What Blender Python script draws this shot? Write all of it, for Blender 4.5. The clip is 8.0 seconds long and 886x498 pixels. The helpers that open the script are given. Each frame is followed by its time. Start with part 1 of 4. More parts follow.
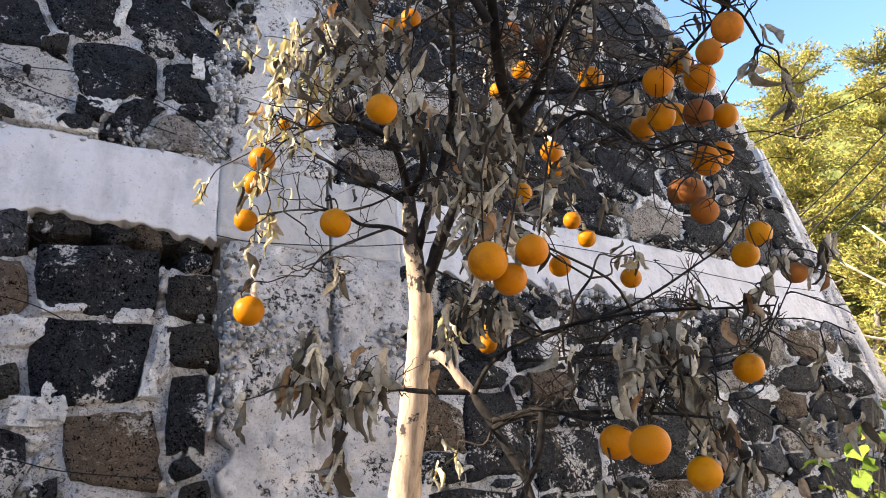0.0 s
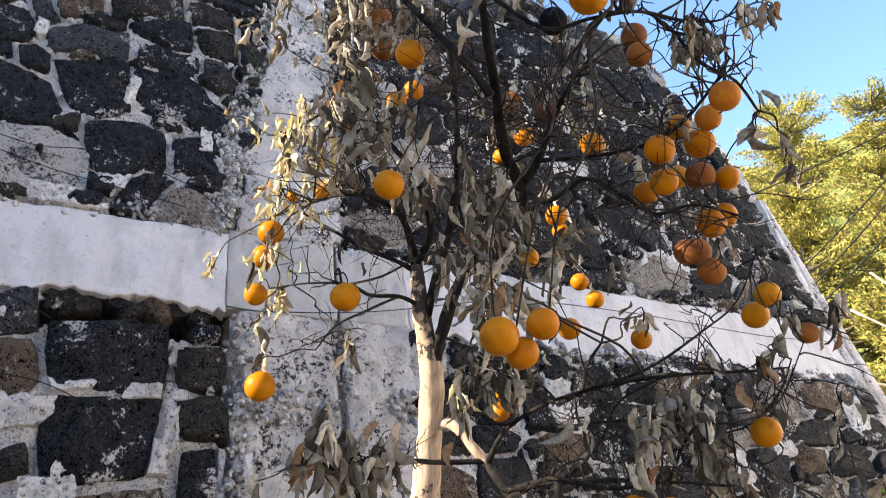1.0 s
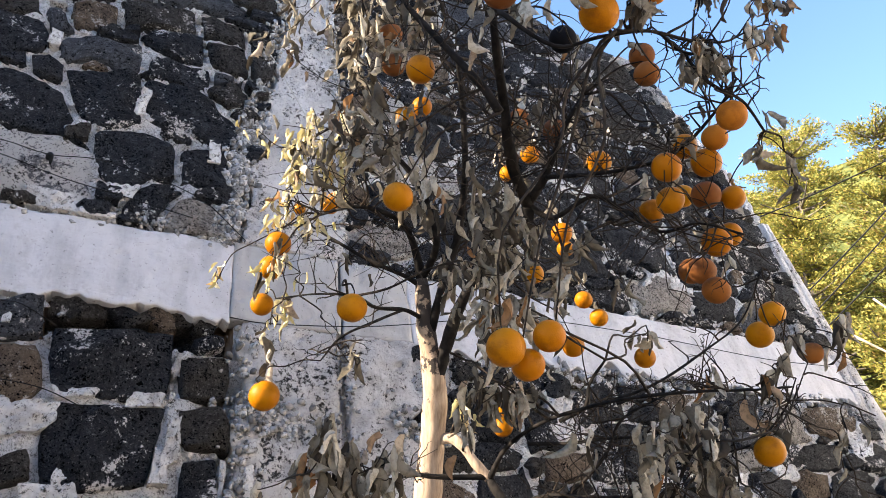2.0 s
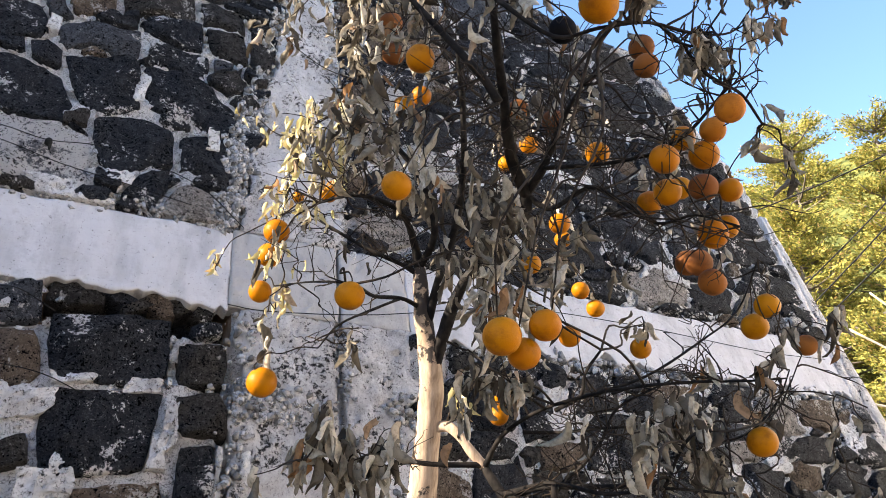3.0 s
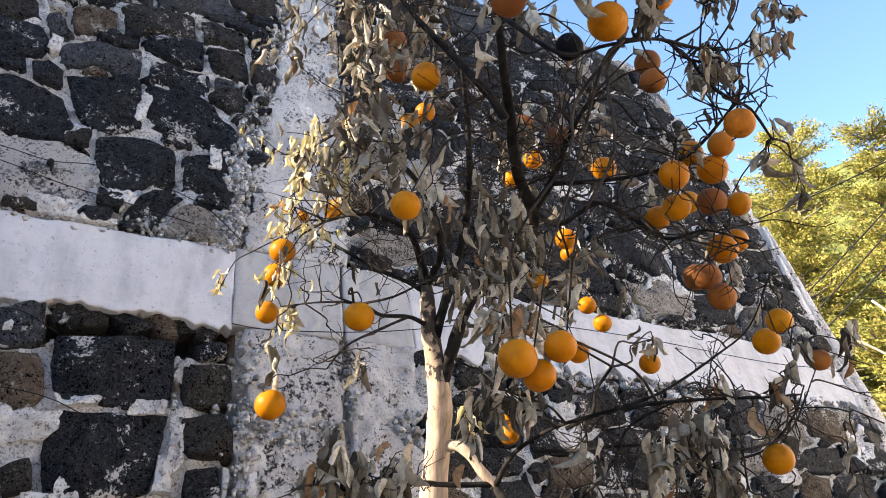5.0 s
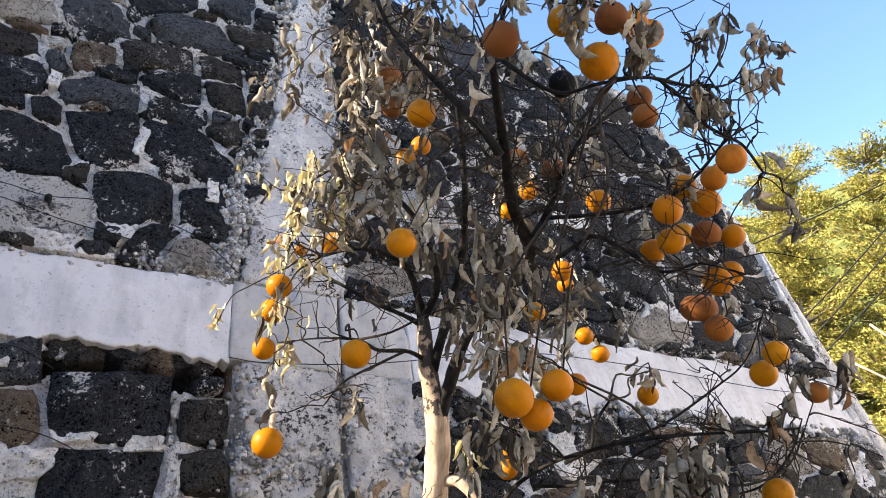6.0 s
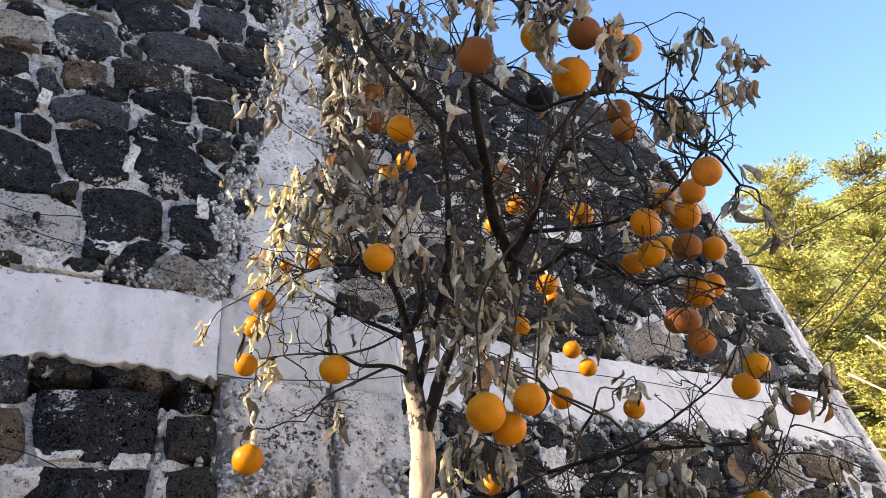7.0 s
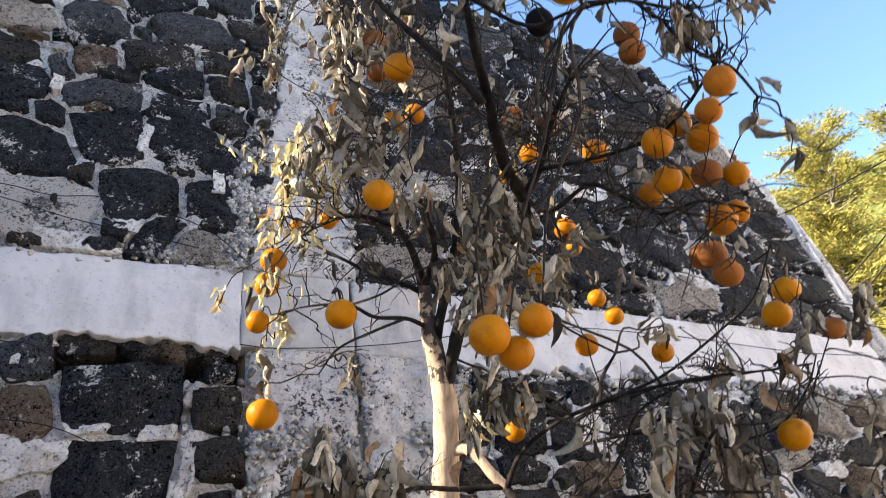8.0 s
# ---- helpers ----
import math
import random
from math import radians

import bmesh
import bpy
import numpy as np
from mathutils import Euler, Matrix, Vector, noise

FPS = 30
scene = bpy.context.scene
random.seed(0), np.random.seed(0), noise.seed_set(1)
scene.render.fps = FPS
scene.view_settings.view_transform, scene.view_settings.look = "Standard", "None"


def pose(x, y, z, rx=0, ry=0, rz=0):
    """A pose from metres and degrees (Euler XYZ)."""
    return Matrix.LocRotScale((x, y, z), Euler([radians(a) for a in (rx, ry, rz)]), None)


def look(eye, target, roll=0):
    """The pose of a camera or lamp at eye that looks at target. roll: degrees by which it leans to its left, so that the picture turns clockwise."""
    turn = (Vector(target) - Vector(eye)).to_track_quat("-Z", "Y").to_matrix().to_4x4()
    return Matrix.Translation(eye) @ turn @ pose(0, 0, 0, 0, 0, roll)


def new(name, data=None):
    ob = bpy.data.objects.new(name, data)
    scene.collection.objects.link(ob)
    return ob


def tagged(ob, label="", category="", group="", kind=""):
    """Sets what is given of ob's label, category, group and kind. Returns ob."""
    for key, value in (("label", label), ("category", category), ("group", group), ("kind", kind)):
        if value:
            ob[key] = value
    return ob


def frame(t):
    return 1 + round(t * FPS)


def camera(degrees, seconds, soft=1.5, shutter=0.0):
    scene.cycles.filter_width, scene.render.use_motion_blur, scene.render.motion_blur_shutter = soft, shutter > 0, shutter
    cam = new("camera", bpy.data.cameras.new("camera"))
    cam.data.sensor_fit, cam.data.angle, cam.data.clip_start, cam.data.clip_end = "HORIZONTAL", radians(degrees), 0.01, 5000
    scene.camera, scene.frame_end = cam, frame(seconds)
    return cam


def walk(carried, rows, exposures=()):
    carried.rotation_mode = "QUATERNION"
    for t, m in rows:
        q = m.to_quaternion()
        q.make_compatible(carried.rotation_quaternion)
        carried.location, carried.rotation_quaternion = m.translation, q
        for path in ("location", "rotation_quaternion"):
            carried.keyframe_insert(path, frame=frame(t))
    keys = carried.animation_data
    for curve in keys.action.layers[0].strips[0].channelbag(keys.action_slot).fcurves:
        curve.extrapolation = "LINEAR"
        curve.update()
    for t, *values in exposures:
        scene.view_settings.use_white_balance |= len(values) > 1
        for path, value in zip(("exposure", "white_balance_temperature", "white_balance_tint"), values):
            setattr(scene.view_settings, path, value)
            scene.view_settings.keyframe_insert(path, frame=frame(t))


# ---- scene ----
cam = camera(62.4, 8.0, 0.8, 0.4)
METRES, EYE, TILT, LEAN, TURN = 0.42, 1.5, 13.0, -2.7, -27.2
ROWS = [
    (0.0, 0.0, 0.0, 0.0, 0.0, 0.0, -0.0),
    (0.5, -0.0314, -0.0085, 0.0347, 0.23, 1.42, 0.76),
    (1.0, -0.0191, -0.0298, 0.089, 0.49, 4.36, 1.62),
    (1.5, -0.0421, -0.0427, 0.0625, 0.81, 5.93, 0.96),
    (3.0, -0.0447, -0.0753, 0.0434, 0.37, 5.08, -0.08),
    (3.5, -0.0686, -0.0728, 0.025, 0.45, 4.72, -0.28),
    (4.0, -0.1198, -0.0617, 0.0174, 0.54, 4.67, -0.17),
    (4.5, -0.108, -0.052, 0.0491, 0.38, 5.09, 0.33),
    (6.0, -0.0965, -0.0724, 0.1512, 0.22, 7.98, 1.23),
    (6.5, -0.0312, -0.0992, 0.1691, 0.33, 8.75, 1.29),
    (7.0, 0.027, -0.0794, 0.146, 0.26, 9.13, 1.68),
    (7.5, 0.0484, -0.0627, 0.0847, 0.93, 8.96, 2.68),
    (8.0, 0.1761, 0.1304, -0.1066, 3.43, 8.06, 4.56),
]
walk(cam, [(t, pose(0, 0, EYE, TILT, LEAN, TURN) @ pose(METRES * x, METRES * y, METRES * z, 90 + pitch, roll, yaw)) for t, x, y, z, yaw, pitch, roll in ROWS],
     [(0.0, 2.12, 6450, 12), (8.0, 2.12, 6450, 12)])

# ---- light ----
SUN_EL, SUN_BACK = radians(24), radians(12)
to_sun = Vector((-math.cos(SUN_EL) * math.cos(SUN_BACK), math.cos(SUN_EL) * math.sin(SUN_BACK), math.sin(SUN_EL)))
world = bpy.data.worlds.new("sky")
scene.world = world
world.use_nodes = True
sky = world.node_tree.nodes.new("ShaderNodeTexSky")
sky.sky_type, sky.sun_disc = "NISHITA", False
sky.sun_elevation = SUN_EL
sky.sun_rotation = math.atan2(to_sun.x, to_sun.y)
sky.air_density, sky.dust_density, sky.ozone_density = 1.0, 0.2, 3.0
world.node_tree.links.new(sky.outputs[0], world.node_tree.nodes["Background"].inputs[0])
world.node_tree.nodes["Background"].inputs[1].default_value = 0.110
sun = new("sun", bpy.data.lights.new("sun", "SUN"))
sun.data.energy, sun.data.angle, sun.data.color = 5.0, radians(0.6), (1.0, 0.86, 0.66)
sun.matrix_world = look(to_sun * 40, (0, 0, 0))


# ---- materials ----
class Nodes:
    """A small helper to write node materials."""

    def __init__(self, name, rough=0.8):
        self.mat = bpy.data.materials.new(name)
        self.mat.use_nodes = True
        self.tree = self.mat.node_tree
        self.bsdf = self.tree.nodes["Principled BSDF"]
        self.bsdf.inputs["Roughness"].default_value = rough
        self.bsdf.inputs["Specular IOR Level"].default_value = 0.12
        self.place = self.add("ShaderNodeNewGeometry").outputs["Position"]

    def add(self, kind, **props):
        node = self.tree.nodes.new(kind)
        for key, value in props.items():
            setattr(node, key, value)
        return node

    def put(self, value, socket):
        if isinstance(value, bpy.types.NodeSocket):
            self.tree.links.new(value, socket)
        elif isinstance(value, tuple) and len(value) == 3 and socket.type == "RGBA":
            socket.default_value = (*value, 1)
        else:
            socket.default_value = value

    def stretch(self, sx, sy, sz):
        node = self.add("ShaderNodeMapping")
        self.put(self.place, node.inputs["Vector"])
        node.inputs["Scale"].default_value = (sx, sy, sz)
        return node.outputs[0]

    def noise(self, scale, detail=4.0, rough=0.6, at=None):
        node = self.add("ShaderNodeTexNoise")
        self.put(at or self.place, node.inputs["Vector"])
        node.inputs["Scale"].default_value, node.inputs["Detail"].default_value, node.inputs["Roughness"].default_value = scale, detail, rough
        return node.outputs["Fac"]

    def wobble(self, scale, amount):
        """The place, pushed about by a noise, so that patterns lose their evenness."""
        node = self.add("ShaderNodeTexNoise")
        self.put(self.place, node.inputs["Vector"])
        node.inputs["Scale"].default_value, node.inputs["Detail"].default_value = scale, 4.0
        push = self.add("ShaderNodeVectorMath", operation="MULTIPLY_ADD")
        self.put(node.outputs["Color"], push.inputs[0])
        push.inputs[1].default_value = (amount, amount, amount)
        self.put(self.place, push.inputs[2])
        return push.outputs[0]

    def cells(self, scale, at=None):
        node = self.add("ShaderNodeTexVoronoi")
        self.put(at or self.place, node.inputs["Vector"])
        node.inputs["Scale"].default_value = scale
        return node.outputs["Distance"]

    def ramp(self, value, low, high, out_low=0.0, out_high=1.0):
        node = self.add("ShaderNodeMapRange")
        for n, v in enumerate((value, low, high, out_low, out_high)):
            self.put(v, node.inputs[n])
        return node.outputs[0]

    def times(self, a, b, op="MULTIPLY"):
        node = self.add("ShaderNodeMath", operation=op)
        self.put(a, node.inputs[0])
        self.put(b, node.inputs[1])
        return node.outputs[0]

    def mix(self, fac, a, b):
        node = self.add("ShaderNodeMix", data_type="RGBA")
        self.put(fac, node.inputs["Factor"])
        self.put(a, node.inputs["A"])
        self.put(b, node.inputs["B"])
        return node.outputs["Result"]

    def chance(self):
        return self.add("ShaderNodeObjectInfo").outputs["Random"]

    def island(self):
        return self.add("ShaderNodeNewGeometry").outputs["Random Per Island"]

    def done(self, colour, height=None, strength=0.5, distance=0.01):
        self.put(colour, self.bsdf.inputs["Base Color"])
        if height is not None:
            bump = self.add("ShaderNodeBump")
            bump.inputs["Strength"].default_value, bump.inputs["Distance"].default_value = strength, distance
            self.put(height, bump.inputs["Height"])
            self.put(bump.outputs[0], self.bsdf.inputs["Normal"])
        return self.mat


def stone_material(name, dark, light, lime, lime_from):
    """Porous lava stone: speckled grain, open pores and crusts of lime."""
    n = Nodes(name, 0.6)
    base = n.mix(n.ramp(n.chance(), 0, 1), dark, light)
    base = n.mix(n.ramp(n.noise(7, 6, 0.7), 0.42, 0.62), base, tuple(2.3 * c for c in dark))
    base = n.mix(n.ramp(n.noise(30, 6, 0.85), 0.50, 0.60, 0, 0.8), base, tuple(min(0.8, 3.2 * c + 0.035) for c in dark))
    base = n.mix(n.ramp(n.noise(110, 6, 0.9), 0.56, 0.60, 0, 0.9), base, tuple(min(0.8, 5.0 * c + 0.11) for c in dark))
    worn = n.ramp(n.times(n.noise(4.5, 7, 0.72), n.ramp(n.noise(70, 4, 0.7), 0.3, 0.65, 0.80, 1.12)), lime_from, lime_from + 0.05)
    base = n.mix(worn, base, lime)
    bent = n.wobble(60, 0.032)
    fine = n.times(n.cells(88, bent), n.times(n.noise(11, 5, 0.7), 0.75), "ADD")
    wide = n.times(n.cells(27, n.wobble(34, 0.075)), n.times(n.noise(6, 4), 0.9), "ADD")
    pores = n.times(n.ramp(fine, 0.60, 0.68), n.ramp(wide, 0.53, 0.58))
    cracks = n.times(n.ramp(n.noise(34, 8, 0.85), 0.40, 0.45), worn, "MAXIMUM")
    holes = n.times(pores, cracks)
    base = n.mix(holes, (0.005, 0.005, 0.006), base)
    n.put(n.ramp(holes, 0.2, 1, 0.0, 0.16), n.bsdf.inputs["Specular IOR Level"])
    height = n.times(n.times(holes, 0.9), n.times(n.noise(18, 9, 0.8), 3.2), "ADD")
    return n.done(base, height, 1.0, 0.05)


BASALT = stone_material("basalt", (0.0085, 0.0095, 0.013), (0.026, 0.0275, 0.034), (0.86, 0.84, 0.84), 0.575)
BROWN_STONE = stone_material("brown_basalt", (0.075, 0.055, 0.039), (0.15, 0.112, 0.082), (0.60, 0.57, 0.54), 0.555)
LIMED_STONE = stone_material("limed_basalt", (0.07, 0.07, 0.08), (0.12, 0.12, 0.13), (0.74, 0.72, 0.71), 0.43)
PALE_STONE = stone_material("pale_basalt", (0.20, 0.18, 0.165), (0.30, 0.28, 0.26), (0.55, 0.52, 0.48), 0.52)
GREY_STONE = stone_material("grey_basalt", (0.036, 0.039, 0.047), (0.075, 0.078, 0.088), (0.70, 0.68, 0.67), 0.595)
SMOKY_STONE = stone_material("smoky_brown_basalt", (0.020, 0.0175, 0.0155), (0.046, 0.040, 0.035), (0.60, 0.57, 0.54), 0.60)
STONE_KINDS = [BASALT, BROWN_STONE, LIMED_STONE, PALE_STONE, GREY_STONE, SMOKY_STONE]


def mortar_material():
    n = Nodes("lime_mortar", 0.95)
    n.bsdf.inputs["Specular IOR Level"].default_value = 0.15
    base = n.mix(n.ramp(n.noise(5, 7, 0.7), 0.32, 0.45), (0.56, 0.54, 0.53), (0.93, 0.91, 0.915))
    base = n.mix(n.ramp(n.noise(34, 8, 0.9), 0.555, 0.585), base, (0.03, 0.027, 0.026))
    base = n.mix(n.ramp(n.noise(95, 6, 0.9), 0.535, 0.565, 0, 0.85), base, (0.12, 0.11, 0.105))
    base = n.mix(n.ramp(n.noise(1.6, 3), 0.58, 0.72, 0, 0.45), base, (0.34, 0.27, 0.21))
    return n.done(base, n.noise(40, 8, 0.85), 1.0, 0.045)


MORTAR = mortar_material()


def paint_material(name, pale, grey):
    n = Nodes(name, 0.75)
    drips = n.noise(1.0, 5, 0.6, n.stretch(9, 9, 1.3))
    base = n.mix(n.ramp(drips, 0.46, 0.72), pale, grey)
    base = n.mix(n.ramp(n.noise(2.2, 6, 0.7), 0.55, 0.70), base, (0.30, 0.295, 0.31))
    base = n.mix(n.ramp(n.noise(1.0, 7, 0.8, n.stretch(7, 7, 30)), 0.64, 0.70, 0, 0.8), base, (0.13, 0.125, 0.125))
    base = n.mix(n.ramp(n.noise(60, 5, 0.8), 0.61, 0.66), base, (0.16, 0.15, 0.15))
    base = n.mix(n.ramp(n.noise(14, 6, 0.75), 0.56, 0.7, 0, 0.5), base, (0.36, 0.34, 0.34))
    return n.done(base, n.noise(24, 9, 0.75), 0.6, 0.014)


def plaster_material():
    n = Nodes("worn_plaster", 0.9)
    n.bsdf.inputs["Specular IOR Level"].default_value = 0.15
    base = n.mix(n.ramp(n.noise(3.2, 6, 0.65), 0.36, 0.62), (0.50, 0.485, 0.49), (0.80, 0.775, 0.78))
    base = n.mix(n.ramp(n.noise(1.0, 5, 0.6, n.stretch(14, 14, 1.0)), 0.55, 0.75, 0, 0.7), base, (0.30, 0.295, 0.30))
    pits = n.ramp(n.times(n.noise(48, 5, 0.75), n.ramp(n.noise(5, 3), 0.35, 0.65, 0.8, 1.15)), 0.555, 0.63)
    base = n.mix(pits, base, (0.03, 0.028, 0.028))
    base = n.mix(n.ramp(n.noise(90, 5, 0.8), 0.55, 0.64, 0, 0.7), base, (0.17, 0.16, 0.16))
    base = n.mix(n.ramp(n.noise(75, 5, 0.8), 0.36, 0.44, 0.6, 0), base, (0.70, 0.68, 0.68))
    height = n.times(n.noise(30, 9, 0.8), n.times(pits, -0.45), "ADD")
    return n.done(base, height, 1.0, 0.035)


PAINT, PLASTER = paint_material("white_limewash", (0.50, 0.495, 0.515), (0.37, 0.365, 0.38)), plaster_material()
WORN_PAINT = paint_material("worn_limewash", (0.38, 0.37, 0.365), (0.25, 0.248, 0.245))


def pebble_material():
    n = Nodes("gravel_concrete", 0.95)
    n.bsdf.inputs["Specular IOR Level"].default_value = 0.15
    base = n.mix(n.island(), (0.12, 0.117, 0.115), (0.50, 0.49, 0.485))
    base = n.mix(n.ramp(n.noise(60, 5, 0.8), 0.5, 0.6), base, (0.07, 0.067, 0.064))
    return n.done(base, n.noise(120, 4), 0.6, 0.006)


PEBBLE = pebble_material()


def trunk_material():
    n = Nodes("pale_bark", 0.8)
    streak = n.noise(1.0, 6, 0.65, n.stretch(60, 60, 9))
    base = n.mix(n.ramp(streak, 0.35, 0.65), (0.47, 0.36, 0.27), (0.24, 0.175, 0.125))
    split = n.add("ShaderNodeSeparateXYZ")
    n.put(n.place, split.inputs[0])
    charred = n.ramp(split.outputs[2], 1.80, 2.05, 0.0, 0.22)
    burnt = n.ramp(n.times(n.noise(13, 5, 0.65), charred, "ADD"), 0.62, 0.66)
    base = n.mix(burnt, base, (0.05, 0.042, 0.038))
    return n.done(base, streak, 0.6, 0.004)


def limb_material(name, a, b):
    n = Nodes(name, 0.85)
    n.bsdf.inputs["Specular IOR Level"].default_value = 0.12
    base = n.mix(n.ramp(n.noise(30, 5), 0.4, 0.65), a, b)
    return n.done(base, n.noise(1.0, 5, 0.7, n.stretch(150, 150, 60)), 0.6, 0.003)


TRUNK_BARK = trunk_material()
BURNT_BARK = limb_material("charred_bark", (0.007, 0.0065, 0.0065), (0.024, 0.020, 0.018))
TWIG_BARK = limb_material("dry_twig_bark", (0.014, 0.011, 0.010), (0.055, 0.042, 0.031))


def leaf_material(name, colours, by_object):
    n = Nodes(name, 0.7)
    c = n.chance() if by_object else n.island()
    base = n.mix(n.ramp(c, 0.10, 0.5), colours[1], colours[0])
    base = n.mix(n.ramp(c, 0.6, 0.85), base, colours[2])
    base = n.mix(n.ramp(c, 0.9, 0.97), base, colours[3])
    base = n.mix(n.ramp(n.noise(60, 5, 0.7), 0.46, 0.66, 0, 0.6), base, tuple(0.6 * v for v in colours[1]))
    mat = n.done(base, n.noise(160, 4), 0.35, 0.002)
    glow = n.add("ShaderNodeBsdfTranslucent")
    n.put(base, glow.inputs[0])
    both = n.add("ShaderNodeMixShader")
    both.inputs[0].default_value = 0.22
    n.put(n.bsdf.outputs[0], both.inputs[1])
    n.put(glow.outputs[0], both.inputs[2])
    n.put(both.outputs[0], n.tree.nodes["Material Output"].inputs[0])
    return mat


DRY = ((0.29, 0.256, 0.198), (0.060, 0.049, 0.037), (0.55, 0.50, 0.41), (0.25, 0.13, 0.055))
LEAF_ONE, LEAF_MANY = leaf_material("dry_leaf", DRY, True), leaf_material("dry_leaves", DRY, False)
FADED = leaf_material("faded_leaves", ((0.72, 0.63, 0.36), (0.48, 0.42, 0.20), (0.80, 0.74, 0.56), (0.62, 0.40, 0.14)), False)
GREEN = leaf_material("vine_leaves", ((0.16, 0.24, 0.03), (0.10, 0.17, 0.03), (0.30, 0.32, 0.05), (0.35, 0.30, 0.05)), True)
FAR_LEAVES = leaf_material("sunlit_foliage", ((0.36, 0.325, 0.075), (0.145, 0.165, 0.045), (0.47, 0.40, 0.10), (0.48, 0.31, 0.12)), False)


def rind_material(name, a, b, rough):
    n = Nodes(name, rough)
    n.bsdf.inputs["Specular IOR Level"].default_value = 0.10
    base = n.mix(n.chance(), a, b)
    base = n.mix(n.ramp(n.noise(16, 6, 0.7), 0.48, 0.66, 0, 0.7), base, tuple(0.5 * v + 0.004 for v in a))
    return n.done(base, n.cells(330), 0.25, 0.002)


RINDS = [rind_material("orange_rind", (0.36, 0.116, 0.0003), (0.40, 0.160, 0.0006), 0.40),
         rind_material("scorched_rind", (0.14, 0.052, 0.018), (0.24, 0.085, 0.016), 0.65),
         rind_material("charred_rind", (0.006, 0.006, 0.008), (0.010, 0.010, 0.012), 0.85),
         rind_material("dull_rind", (0.34, 0.115, 0.012), (0.40, 0.14, 0.012), 0.6)]


def plain(name, a, b, scale, rough=0.9):
    n = Nodes(name, rough)
    return n.done(n.mix(n.ramp(n.noise(scale, 6), 0.35, 0.65), a, b), n.noise(scale * 6, 5), 0.5, 0.02)


EARTH = plain("crumbling_brown_earth", (0.075, 0.050, 0.034), (0.20, 0.145, 0.11), 14)
SOIL = plain("dry_soil", (0.21, 0.175, 0.135), (0.32, 0.275, 0.22), 2.5)
WIRE = plain("dark_wire", (0.015, 0.015, 0.015), (0.03, 0.03, 0.03), 30)
PALE_WIRE = plain("pale_string", (0.5, 0.48, 0.45), (0.62, 0.6, 0.56), 30)
RENDERED = plain("cream_house_render", (0.68, 0.65, 0.60), (0.76, 0.73, 0.69), 1.5)
FAR_BARK = plain("grey_far_bark", (0.10, 0.085, 0.07), (0.20, 0.17, 0.14), 6)
STICK = plain("bleached_stick", (0.42, 0.36, 0.27), (0.55, 0.48, 0.38), 12)


def lime_material():
    n = Nodes("white_lime", 0.9)
    n.bsdf.inputs["Specular IOR Level"].default_value = 0.15
    base = n.mix(n.ramp(n.noise(8, 6, 0.7), 0.35, 0.6), (0.60, 0.58, 0.575), (0.90, 0.885, 0.885))
    base = n.mix(n.ramp(n.noise(50, 8, 0.9), 0.54, 0.57), base, (0.06, 0.055, 0.052))
    return n.done(base, n.noise(50, 7, 0.8), 1.0, 0.03)


LIME = lime_material()


# ---- shared builders ----
def mesh_of(bm, name, material, smooth=True):
    me = bpy.data.meshes.new(name)
    bm.to_mesh(me)
    bm.free()
    me.materials.append(material)
    if smooth:
        me.polygons.foreach_set("use_smooth", [True] * len(me.polygons))
    return me


def data_of(name, verts, faces, material, smooth=True):
    me = bpy.data.meshes.new(name)
    me.from_pydata(verts, [], faces)
    me.materials.append(material)
    if smooth:
        me.polygons.foreach_set("use_smooth", [True] * len(me.polygons))
    return me


def child(name, me, parent, label=""):
    ob = new(name, me)
    ob.parent = parent
    return tagged(ob, label)


def rough_noise(p, size, seed):
    return noise.noise(Vector(p) * (1 / size) + Vector((seed, seed * 1.7, -seed)))


def spline(points, steps):
    """A smooth path through points of any dimension."""
    pts = [np.array(p, float) for p in points]
    pts = [2 * pts[0] - pts[1], *pts, 2 * pts[-1] - pts[-2]]
    out = []
    for a, b, c, d in zip(pts, pts[1:], pts[2:], pts[3:]):
        for s in range(steps):
            t = s / steps
            out.append(0.5 * (2 * b + (c - a) * t + (2 * a - 5 * b + 4 * c - d) * t * t + (3 * b - a - 3 * c + d) * t**3))
    out.append(pts[-2])
    return out


def tube(verts, faces, path, sides, knobs=0.0, seed=0.0):
    """Adds a tapered tube along rows of x, y, z, radius to verts and faces."""
    start = len(verts)
    for i, row in enumerate(path):
        p = Vector(row[:3])
        ahead = (Vector(path[min(i + 1, len(path) - 1)][:3]) - Vector(path[max(i - 1, 0)][:3])).normalized()
        side = ahead.cross(Vector((0.31, 0.17, 0.93)) if abs(ahead.z) < 0.9 else Vector((1, 0.1, 0))).normalized()
        over = ahead.cross(side)
        for k in range(sides):
            a = 2 * math.pi * k / sides
            r = row[3]
            if knobs:
                r *= 1 + knobs * noise.noise(Vector((p.x * 14 + math.cos(a), p.y * 14 + math.sin(a), p.z * 14 + seed)))
            verts.append(tuple(p + side * (r * math.cos(a)) + over * (r * math.sin(a))))
    for i in range(len(path) - 1):
        for k in range(sides):
            a, b = start + i * sides + k, start + i * sides + (k + 1) % sides
            faces.append((a, b, b + sides, a + sides))
    faces.append(tuple(start + k for k in reversed(range(sides))))
    faces.append(tuple(start + (len(path) - 1) * sides + k for k in range(sides)))


# ---- the wall: u along it, v up its leaning face, h out of it ----
BATTER = math.atan(0.385)
FACE = Matrix.Translation((0, 2.385, 0)) @ Matrix(((1, 0, 0, 0), (0, math.sin(BATTER), -math.cos(BATTER), 0), (0, math.cos(BATTER), math.sin(BATTER), 0), (0, 0, 0, 1)))


